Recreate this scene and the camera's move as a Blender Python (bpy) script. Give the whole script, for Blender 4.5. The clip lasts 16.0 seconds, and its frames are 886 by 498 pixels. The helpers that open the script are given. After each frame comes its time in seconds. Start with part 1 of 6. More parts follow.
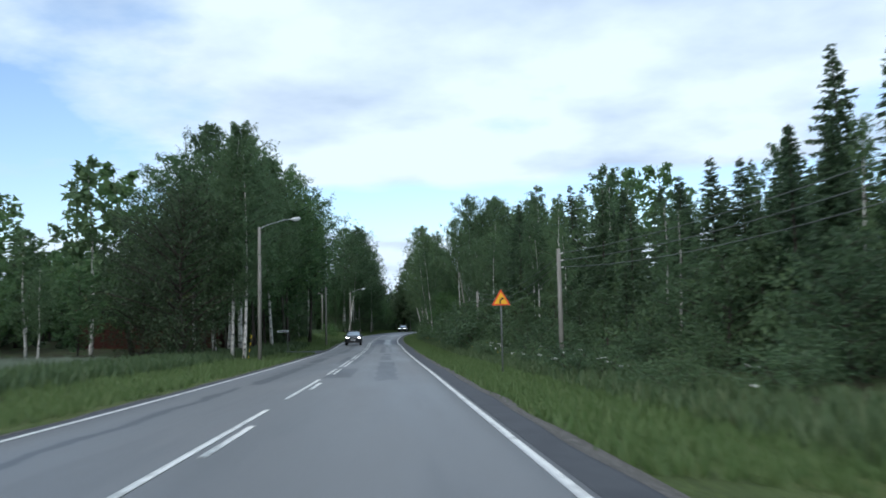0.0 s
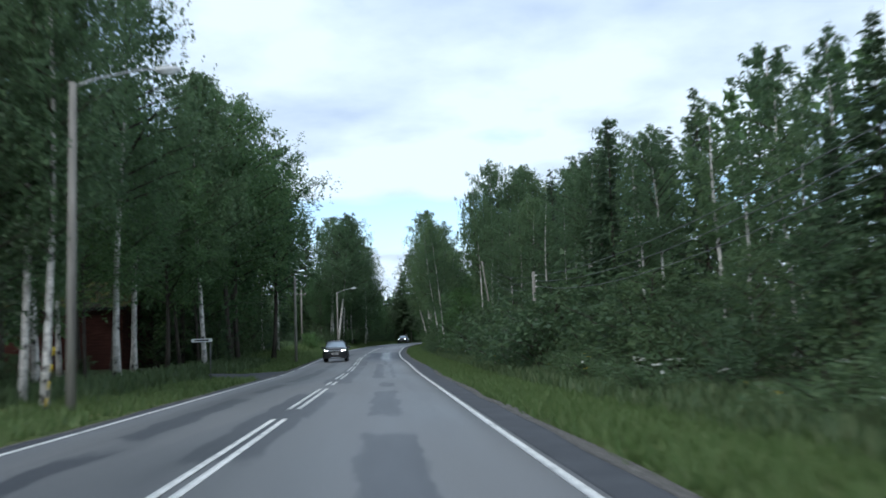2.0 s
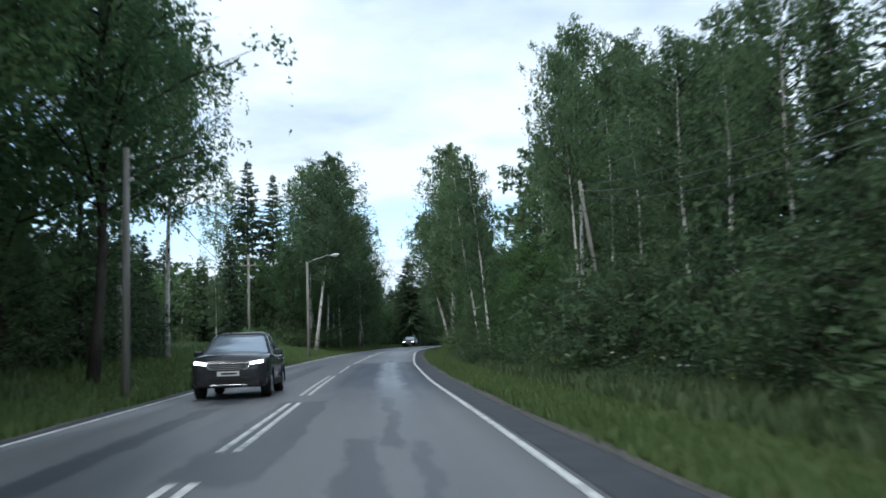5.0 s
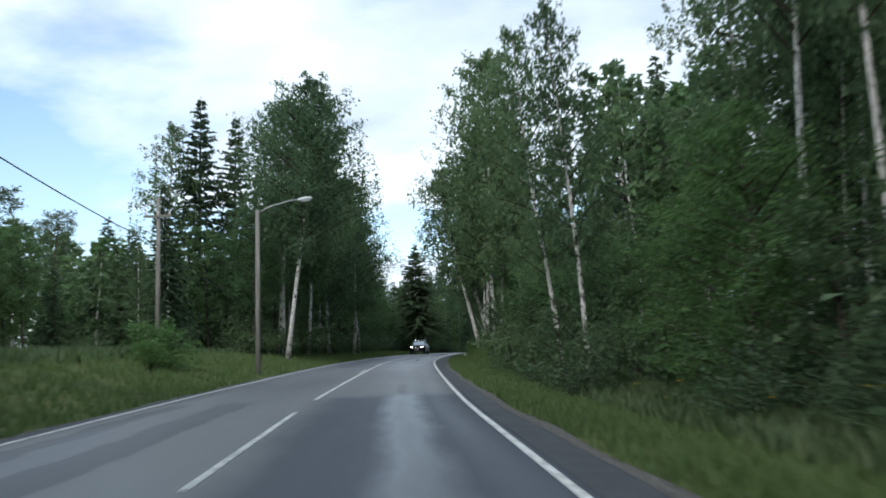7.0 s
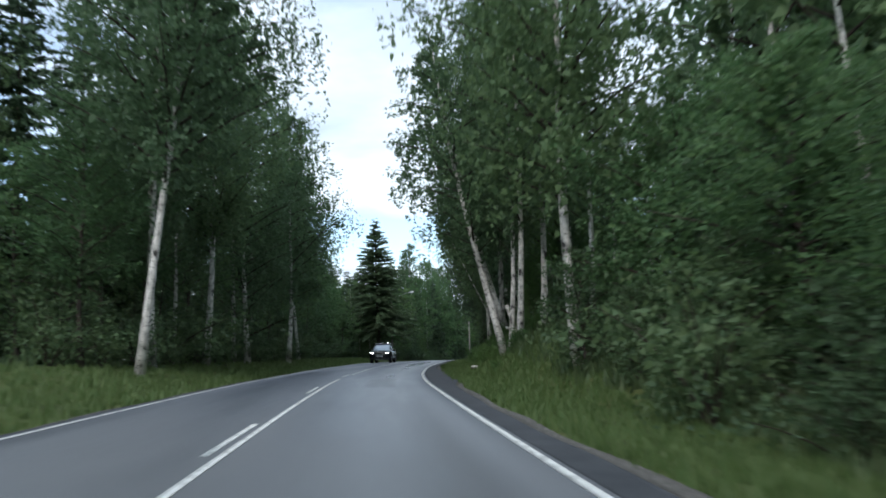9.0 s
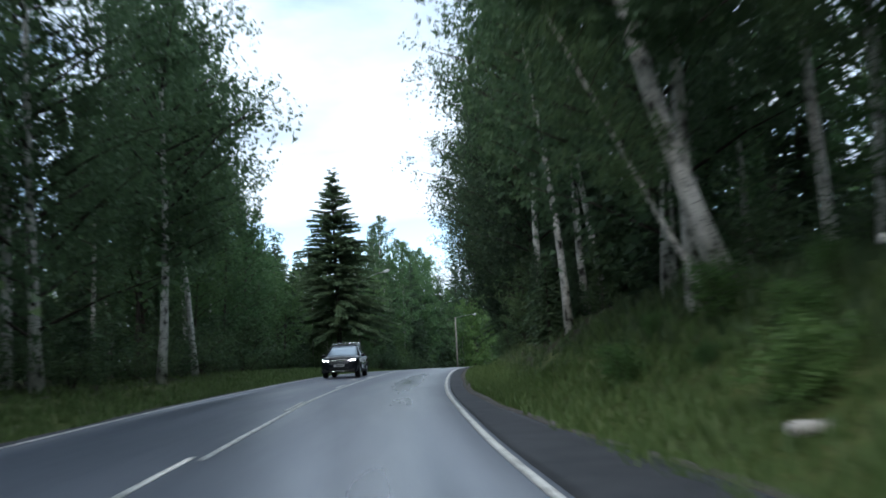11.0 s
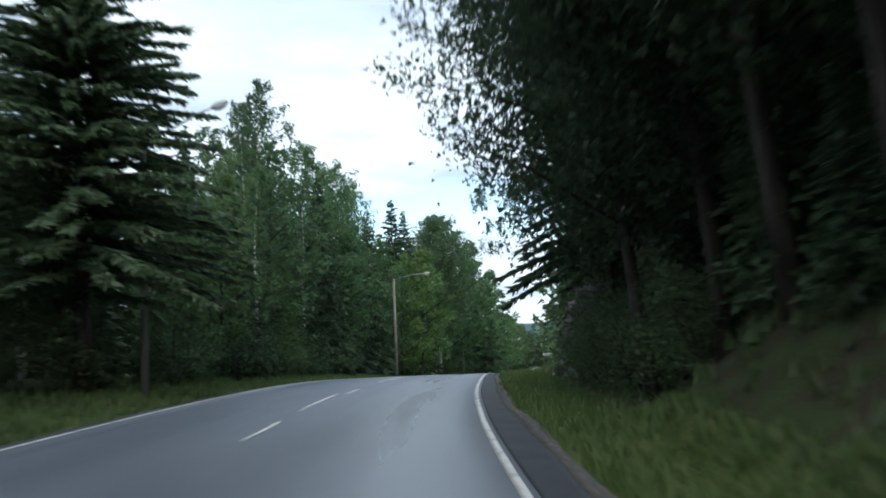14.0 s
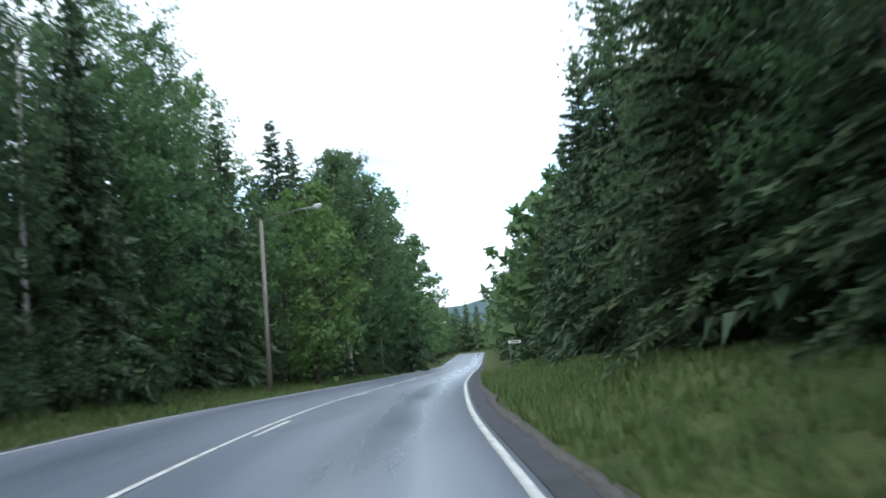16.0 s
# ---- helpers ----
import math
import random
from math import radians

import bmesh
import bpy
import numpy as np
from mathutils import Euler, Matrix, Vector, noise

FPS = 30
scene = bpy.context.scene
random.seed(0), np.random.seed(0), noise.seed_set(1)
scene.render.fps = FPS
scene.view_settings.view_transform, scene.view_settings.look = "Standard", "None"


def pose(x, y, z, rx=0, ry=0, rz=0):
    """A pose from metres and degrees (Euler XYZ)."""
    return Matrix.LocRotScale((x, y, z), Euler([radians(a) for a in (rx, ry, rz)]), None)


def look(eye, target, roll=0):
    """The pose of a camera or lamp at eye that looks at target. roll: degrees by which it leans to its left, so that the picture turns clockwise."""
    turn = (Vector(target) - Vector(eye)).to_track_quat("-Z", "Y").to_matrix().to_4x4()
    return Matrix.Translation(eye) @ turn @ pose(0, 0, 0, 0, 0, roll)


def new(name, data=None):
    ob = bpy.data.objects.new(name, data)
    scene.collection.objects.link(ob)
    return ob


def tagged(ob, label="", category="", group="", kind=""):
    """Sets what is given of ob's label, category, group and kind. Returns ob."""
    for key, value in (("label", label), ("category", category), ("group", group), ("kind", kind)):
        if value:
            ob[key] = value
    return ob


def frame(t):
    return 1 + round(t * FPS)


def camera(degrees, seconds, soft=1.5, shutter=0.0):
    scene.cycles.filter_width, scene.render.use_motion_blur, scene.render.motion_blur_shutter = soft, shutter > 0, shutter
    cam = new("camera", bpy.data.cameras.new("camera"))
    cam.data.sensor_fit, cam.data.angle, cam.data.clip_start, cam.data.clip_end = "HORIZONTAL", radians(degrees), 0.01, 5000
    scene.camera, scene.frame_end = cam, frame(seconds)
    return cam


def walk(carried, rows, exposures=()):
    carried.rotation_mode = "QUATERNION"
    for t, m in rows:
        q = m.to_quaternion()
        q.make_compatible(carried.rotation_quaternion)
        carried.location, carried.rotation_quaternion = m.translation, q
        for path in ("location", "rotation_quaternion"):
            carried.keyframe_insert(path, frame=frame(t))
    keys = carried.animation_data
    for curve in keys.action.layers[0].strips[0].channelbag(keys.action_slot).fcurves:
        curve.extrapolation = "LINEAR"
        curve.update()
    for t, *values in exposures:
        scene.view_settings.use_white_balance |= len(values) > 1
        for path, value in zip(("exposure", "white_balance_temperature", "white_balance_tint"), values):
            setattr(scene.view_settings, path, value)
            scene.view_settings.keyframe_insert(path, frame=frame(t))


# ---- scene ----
cam = camera(52.1, 16.0, soft=1.7, shutter=0.5)
PATH = [
    (0, (-0.186, -0.051, 1.513), (-0.174, 1.941, 1.69), -1.3),
    (0.5, (-0.666, 8.065, 1.414), (-0.651, 10.056, 1.602), -1.6),
    (1, (-1.179, 16.528, 1.323), (-1.161, 18.518, 1.519), -1.8),
    (1.5, (-1.626, 24.583, 1.245), (-1.607, 26.573, 1.444), -2.1),
    (2, (-2.169, 33.028, 1.214), (-2.148, 35.017, 1.417), -2.0),
    (2.5, (-2.727, 41.062, 1.178), (-2.704, 43.051, 1.382), -1.9),
    (3, (-3.18, 49.276, 1.12), (-3.155, 51.266, 1.321), -1.9),
    (3.5, (-3.553, 57.199, 1.053), (-3.529, 59.188, 1.258), -2.1),
    (4, (-3.936, 65.483, 1.016), (-3.913, 67.472, 1.224), -2.2),
    (6.5, (-6.341, 101.936, 1.169), (-6.327, 103.924, 1.393), -1.5),
    (7, (-6.723, 110.193, 1.236), (-6.707, 112.18, 1.463), -1.6),
    (7.5, (-7.211, 117.947, 1.302), (-7.181, 119.934, 1.533), -2.1),
    (8, (-7.658, 126.237, 1.37), (-7.602, 128.222, 1.609), -2.1),
    (8.5, (-8.181, 134.031, 1.414), (-8.088, 136.015, 1.651), -1.6),
    (11, (-8.382, 174.932, 1.723), (-8.186, 176.907, 1.966), -2.9),
    (11.5, (-8.13, 183.187, 1.87), (-7.908, 185.16, 2.111), -3.5),
    (12, (-7.664, 191.548, 2.048), (-7.418, 193.521, 2.263), -3.7),
    (12.5, (-7.001, 199.608, 2.233), (-6.73, 201.576, 2.464), -3.1),
    (13, (-6.285, 207.833, 2.399), (-5.991, 209.799, 2.617), -2.7),
    (13.5, (-5.355, 215.973, 2.518), (-5.037, 217.937, 2.714), -2.6),
    (14, (-4.178, 224.262, 2.587), (-3.823, 226.221, 2.776), -2.4),
    (14.5, (-3.041, 232.173, 2.588), (-2.644, 234.125, 2.765), -2.0),
    (15, (-1.545, 240.247, 2.523), (-1.097, 242.189, 2.69), -2.4),
    (15.5, (0.103, 247.975, 2.389), (0.597, 249.906, 2.551), -2.7),
    (16, (1.875, 255.884, 2.239), (2.414, 257.804, 2.386), -4.0),
]
EXPOSURE = [(0, -0.05, 6050, 10), (4, 0.07, 5980, 10), (6.5, 0.15, 6300, 10), (8.5, 0.2, 6250, 10), (11, 0.38, 6050, 10), (12, 0.28, 6100, 10), (13, 0.22, 6150, 10), (15, 0.44, 6200, 10), (16, 0.68, 6180, 10)]
walk(cam, [(t, look(eye, target, roll)) for t, eye, target, roll in PATH], EXPOSURE)

# ---------------------------------------------------------------- sky and light
SUN_EL, SUN_AZ = 36.0, -160.0  # degrees; azimuth from +y towards +x


def build_world():
    w = bpy.data.worlds.new("sky")
    scene.world = w
    w.use_nodes = True
    nt = w.node_tree
    nt.nodes.clear()
    N, K = nt.nodes.new, nt.links.new
    sky = N("ShaderNodeTexSky")
    sky.sky_type = "NISHITA"
    sky.sun_disc = False
    sky.sun_elevation = radians(SUN_EL)
    sky.sun_rotation = radians(SUN_AZ)
    sky.air_density, sky.dust_density, sky.ozone_density = 1.0, 1.2, 1.0
    blue = N("ShaderNodeMixRGB")
    blue.blend_type = "MULTIPLY"
    blue.inputs[0].default_value = 1.0
    blue.inputs[2].default_value = (0.180, 0.185, 0.188, 1)
    K(sky.outputs[0], blue.inputs[1])
    co = N("ShaderNodeTexCoord")
    sep = N("ShaderNodeSeparateXYZ")
    K(co.outputs["Generated"], sep.inputs[0])
    # flat cloud deck: direction divided by height above the horizon
    zz = N("ShaderNodeMath")
    zz.operation = "MAXIMUM"
    zz.inputs[1].default_value = 0.0
    K(sep.outputs[2], zz.inputs[0])
    za = N("ShaderNodeMath")
    za.operation = "ADD"
    za.inputs[1].default_value = 0.16
    K(zz.outputs[0], za.inputs[0])
    comb = N("ShaderNodeCombineXYZ")
    for i in (0, 1):
        d = N("ShaderNodeMath")
        d.operation = "DIVIDE"
        K(sep.outputs[i], d.inputs[0])
        K(za.outputs[0], d.inputs[1])
        K(d.outputs[0], comb.inputs[i])
    n1 = N("ShaderNodeTexNoise")
    n1.inputs["Scale"].default_value = 1.25
    n1.inputs["Detail"].default_value = 7
    n1.inputs["Roughness"].default_value = 0.52
    mp = N("ShaderNodeMapping")
    mp.inputs["Location"].default_value = CLOUD_SHIFT
    mp.inputs["Scale"].default_value = (1.0, 1.0, 1.0)
    K(comb.outputs[0], mp.inputs[0])
    K(mp.outputs[0], n1.inputs["Vector"])
    ramp = N("ShaderNodeValToRGB")
    ramp.color_ramp.elements[0].position = 0.26
    ramp.color_ramp.elements[0].color = (0, 0, 0, 1)
    ramp.color_ramp.elements[1].position = 0.42
    ramp.color_ramp.elements[1].color = (1, 1, 1, 1)
    # a thinner, bluer part of the deck to one side
    dot = N("ShaderNodeVectorMath")
    dot.operation = "DOT_PRODUCT"
    dot.inputs[1].default_value = (-0.42, 0.86, 0.29)
    K(co.outputs["Generated"], dot.inputs[0])
    thin = N("ShaderNodeMapRange")
    thin.inputs["From Min"].default_value = 0.962
    thin.inputs["From Max"].default_value = 0.998
    thin.inputs["To Max"].default_value = 0.145
    K(dot.outputs["Value"], thin.inputs["Value"])
    sub = N("ShaderNodeMath")
    sub.operation = "SUBTRACT"
    K(n1.outputs[0], sub.inputs[0])
    K(thin.outputs[0], sub.inputs[1])
    K(sub.outputs[0], ramp.inputs[0])
    # cloud brightness: soft grey undersides
    n2 = N("ShaderNodeTexNoise")
    n2.inputs["Scale"].default_value = 1.7
    n2.inputs["Detail"].default_value = 6
    K(mp.outputs[0], n2.inputs["Vector"])
    r2 = N("ShaderNodeValToRGB")
    r2.color_ramp.elements[0].position = 0.3
    r2.color_ramp.elements[0].color = (0.52, 0.64, 0.80, 1)
    r2.color_ramp.elements[1].position = 0.55
    r2.color_ramp.elements[1].color = (0.86, 0.98, 1.07, 1)
    K(n2.outputs[0], r2.inputs[0])
    # the clear strip low over the horizon
    lo = N("ShaderNodeMapRange")
    lo.inputs["From Min"].default_value = 0.135
    lo.inputs["From Max"].default_value = 0.165
    wob = N("ShaderNodeMath")
    wob.operation = "MULTIPLY_ADD"
    wob.inputs[1].default_value = 0.05
    K(n2.outputs[0], wob.inputs[0])
    K(sep.outputs[2], wob.inputs[2])
    K(wob.outputs[0], lo.inputs["Value"])
    lo.inputs["From Min"].default_value = 0.178
    lo.inputs["From Max"].default_value = 0.192
    lo2 = N("ShaderNodeMapRange")
    lo2.inputs["From Min"].default_value = 0.135
    lo2.inputs["From Max"].default_value = 0.120
    K(wob.outputs[0], lo2.inputs["Value"])
    mx = N("ShaderNodeMath")
    mx.operation = "MAXIMUM"
    K(lo.outputs[0], mx.inputs[0])
    K(lo2.outputs[0], mx.inputs[1])
    msk = N("ShaderNodeMath")
    msk.operation = "MULTIPLY"
    K(ramp.outputs[0], msk.inputs[0])
    K(mx.outputs[0], msk.inputs[1])
    mix = N("ShaderNodeMixRGB")
    K(msk.outputs[0], mix.inputs[0])
    K(blue.outputs[0], mix.inputs[1])
    K(r2.outputs[0], mix.inputs[2])
    bg = N("ShaderNodeBackground")
    bg.inputs[1].default_value = SKY_STRENGTH
    K(mix.outputs[0], bg.inputs[0])
    out = N("ShaderNodeOutputWorld")
    K(bg.outputs[0], out.inputs[0])


CLOUD_SHIFT = (3.1, 0.4, 0.0)
SKY_STRENGTH = 1.08
build_world()
sun_data = bpy.data.lights.new("sun", "SUN")
sun_data.energy, sun_data.angle, sun_data.color = 1.25, radians(16), (1.0, 0.96, 0.90)
sun = new("sun", sun_data)
sun.matrix_world = look((0, 0, 0), (-math.sin(radians(SUN_AZ)) * math.cos(radians(SUN_EL)), -math.cos(radians(SUN_AZ)) * math.cos(radians(SUN_EL)), -math.sin(radians(SUN_EL))))


# ---------------------------------------------------------------- materials
def mat(name, build, rough=0.8, spec=0.3, metal=0.0):
    """A node material; build(N, K, bsdf) wires the colour."""
    m = bpy.data.materials.new(name)
    m.use_nodes = True
    nt = m.node_tree
    b = nt.nodes["Principled BSDF"]
    b.inputs["Roughness"].default_value = rough
    b.inputs["Specular IOR Level"].default_value = spec
    b.inputs["Metallic"].default_value = metal
    build(nt.nodes.new, nt.links.new, b)
    return m


def ramp_of(N, stops):
    r = N("ShaderNodeValToRGB")
    el = r.color_ramp.elements
    while len(el) < len(stops):
        el.new(0.5)
    for e, (p, c) in zip(el, stops):
        e.position, e.color = p, (*c, 1)
    return r


def noise_of(N, K, scale, detail=5, vec=None, rough=0.55, stretch=None, coord="Object"):
    n = N("ShaderNodeTexNoise")
    n.inputs["Scale"].default_value = scale
    n.inputs["Detail"].default_value = detail
    n.inputs["Roughness"].default_value = rough
    if vec is None:
        vec = N("ShaderNodeTexCoord").outputs[coord]
    if stretch:
        mp = N("ShaderNodeMapping")
        mp.inputs["Scale"].default_value = stretch
        K(vec, mp.inputs[0])
        vec = mp.outputs[0]
    K(vec, n.inputs["Vector"])
    return n


def bump_of(N, K, bsdf, height, strength, dist=0.02):
    bu = N("ShaderNodeBump")
    bu.inputs["Strength"].default_value = strength
    bu.inputs["Distance"].default_value = dist
    K(height, bu.inputs["Height"])
    K(bu.outputs[0], bsdf.inputs["Normal"])


def surf(name, stops, scale=3.0, rough=0.8, spec=0.3, bump=0.3, metal=0.0, stretch=None, detail=6, fine=40.0, bumpd=0.01):
    """A mottled surface: colour ramp over coarse noise, fine noise as relief."""

    def build(N, K, b):
        n = noise_of(N, K, scale, detail, stretch=stretch)
        r = ramp_of(N, stops)
        K(n.outputs[0], r.inputs[0])
        K(r.outputs[0], b.inputs["Base Color"])
        f = noise_of(N, K, fine, 4, stretch=stretch)
        bump_of(N, K, b, f.outputs[0], bump, bumpd)

    return mat(name, build, rough, spec, metal)


def leaf_mat(name, dark, mid, light, trans=0.3):
    """Foliage: each leaf and each tree varies; part of the light passes through."""
    m = bpy.data.materials.new(name)
    m.use_nodes = True
    nt = m.node_tree
    N, K = nt.nodes.new, nt.links.new
    b = nt.nodes["Principled BSDF"]
    out = nt.nodes["Material Output"]
    geo = N("ShaderNodeNewGeometry")
    info = N("ShaderNodeObjectInfo")
    r = ramp_of(N, [(0.0, dark), (0.55, mid), (1.0, light)])
    a = N("ShaderNodeMath")
    a.operation = "MULTIPLY_ADD"
    a.inputs[1].default_value = 0.55
    K(geo.outputs["Random Per Island"], a.inputs[0])
    c = N("ShaderNodeMath")
    c.operation = "MULTIPLY"
    c.inputs[1].default_value = 0.6
    K(info.outputs["Random"], c.inputs[0])
    K(c.outputs[0], a.inputs[2])
    K(a.outputs[0], r.inputs[0])
    K(r.outputs[0], b.inputs["Base Color"])
    b.inputs["Roughness"].default_value = 0.55
    b.inputs["Specular IOR Level"].default_value = 0.25
    tr = N("ShaderNodeBsdfTranslucent")
    K(r.outputs[0], tr.inputs[0])
    mx = N("ShaderNodeMixShader")
    mx.inputs[0].default_value = trans
    K(b.outputs[0], mx.inputs[1])
    K(tr.outputs[0], mx.inputs[2])
    K(mx.outputs[0], out.inputs[0])
    return m


M = {}
M["leaf_birch"] = leaf_mat("birch_leaves", (0.068, 0.116, 0.062), (0.108, 0.176, 0.086), (0.150, 0.225, 0.100), 0.45)
M["leaf_alder"] = leaf_mat("alder_leaves", (0.062, 0.120, 0.056), (0.102, 0.186, 0.078), (0.152, 0.242, 0.090), 0.45)
M["leaf_bush"] = leaf_mat("bush_leaves", (0.052, 0.092, 0.050), (0.084, 0.138, 0.066), (0.124, 0.182, 0.080), 0.40)
M["leaf_willow"] = leaf_mat("willow_leaves", (0.034, 0.055, 0.030), (0.052, 0.080, 0.040), (0.075, 0.105, 0.050), 0.30)
# backlit shade of the overhanging trees is put into this darker leaf colour
M["leaf_dark"] = leaf_mat("shaded_alder_leaves", (0.042, 0.070, 0.041), (0.065, 0.102, 0.055), (0.096, 0.138, 0.068), 0.48)
M["leaf_bright"] = leaf_mat("light_leaves", (0.055, 0.118, 0.042), (0.098, 0.185, 0.058), (0.148, 0.240, 0.078), 0.40)
M["needle"] = leaf_mat("spruce_needles", (0.040, 0.070, 0.040), (0.064, 0.108, 0.056), (0.096, 0.146, 0.072), 0.22)
# a lighter, more translucent copy of the needles, for spruces near the road
M["needle_soft"] = leaf_mat("paler_spruce_needles", (0.056, 0.094, 0.052), (0.086, 0.136, 0.072), (0.118, 0.172, 0.088), 0.34)
M["pine"] = leaf_mat("pine_needles", (0.055, 0.085, 0.055), (0.082, 0.120, 0.068), (0.112, 0.150, 0.082), 0.25)
M["grass"] = leaf_mat("grass_blades", (0.062, 0.110, 0.040), (0.098, 0.160, 0.052), (0.146, 0.198, 0.076), 0.40)
M["crop"] = leaf_mat("pale_crop", (0.13, 0.17, 0.12), (0.18, 0.22, 0.16), (0.23, 0.27, 0.20), 0.35)
M["weed"] = leaf_mat("weeds", (0.062, 0.105, 0.048), (0.104, 0.150, 0.066), (0.175, 0.195, 0.100), 0.35)


def birch_bark(N, K, b):
    n = noise_of(N, K, 2.2, 5, stretch=(2.0, 2.0, 1.2))
    r = ramp_of(N, [(0.36, (0.04, 0.037, 0.035)), (0.43, (0.44, 0.42, 0.39)), (0.60, (0.72, 0.69, 0.65))])
    K(n.outputs[0], r.inputs[0])
    s = noise_of(N, K, 4.0, 5, stretch=(1.6, 1.6, 7.0), rough=0.65)
    r2 = ramp_of(N, [(0.36, (0.12, 0.11, 0.10)), (0.43, (1, 1, 1))])
    K(s.outputs[0], r2.inputs[0])
    mx = N("ShaderNodeMixRGB")
    mx.blend_type = "MULTIPLY"
    mx.inputs[0].default_value = 1
    K(r.outputs[0], mx.inputs[1])
    K(r2.outputs[0], mx.inputs[2])
    K(mx.outputs[0], b.inputs["Base Color"])
    bump_of(N, K, b, s.outputs[0], 0.5, 0.01)


M["bark_birch"] = mat("birch_bark", birch_bark, 0.75)
M["bark"] = surf("dark_bark", [(0.3, (0.035, 0.030, 0.026)), (0.7, (0.10, 0.085, 0.072))], 6, 0.9, 0.2, 0.8, stretch=(1, 1, 0.25), bumpd=0.03)
M["bark_pine"] = surf("pine_bark", [(0.3, (0.06, 0.045, 0.035)), (0.7, (0.17, 0.105, 0.07))], 5, 0.9, 0.2, 0.8, stretch=(1, 1, 0.3), bumpd=0.03)
M["twig"] = surf("twigs", [(0.3, (0.03, 0.024, 0.02)), (0.7, (0.07, 0.055, 0.045))], 8, 0.9, 0.2, 0.2)
M["pole"] = surf("weathered_pole_wood", [(0.3, (0.16, 0.15, 0.135)), (0.5, (0.24, 0.225, 0.20)), (0.7, (0.32, 0.30, 0.27))], 4, 0.85, 0.2, 0.5, stretch=(3, 3, 0.15))
M["post"] = surf("dull_grey_post", [(0.3, (0.09, 0.095, 0.095)), (0.7, (0.15, 0.155, 0.15))], 9, 0.6, 0.4, 0.1)
M["steel"] = surf("galvanised_steel", [(0.3, (0.32, 0.33, 0.34)), (0.7, (0.48, 0.49, 0.50))], 9, 0.45, 0.5, 0.1, 0.8)
M["lamp_shell"] = surf("grey_lamp_housing", [(0.3, (0.55, 0.56, 0.56)), (0.7, (0.68, 0.69, 0.69))], 9, 0.4, 0.5, 0.05)
M["lamp_glass"] = surf("frosted_lamp_glass", [(0.3, (0.75, 0.76, 0.76)), (0.7, (0.85, 0.86, 0.86))], 9, 0.2, 0.5, 0.02)
M["wire"] = surf("weathered_cable", [(0.3, (0.09, 0.093, 0.095)), (0.7, (0.16, 0.163, 0.165))], 9, 0.6, 0.3, 0.05)
M["porcelain"] = surf("porcelain", [(0.3, (0.55, 0.53, 0.5)), (0.7, (0.7, 0.68, 0.65))], 9, 0.25, 0.5, 0.05)


REPAIRS = [(8, 25, -1.95, 0.11), (26, 44.5, -1.78, 0.24), (46.5, 57, -1.88, 0.29), (60, 66, -1.85, 0.2), (68, 86.5, -1.62, 0.27), (88, 99, -1.6, 0.24),
           (28.5, 37, 0.38, 0.42), (43, 50, -0.05, 0.42), (49, 58.5, 0.0, 0.55), (64.5, 87, 0.16, 0.50), (88.5, 100, 0.2, 0.5),
           (26.5, 46, 1.92, 0.36), (49.5, 58.3, 1.87, 0.30), (61.5, 64.5, 1.95, 0.24), (69, 92, 1.58, 0.22), (69, 92, 2.22, 0.10), (91, 101, 1.95, 0.12),
           (100, 131.5, -1.62, 0.38), (105, 131.5, -2.9, 0.24), (118, 131, 2.1, 0.1), (133.5, 139, 2.1, 0.14), (170, 178, 1.9, 0.5)]


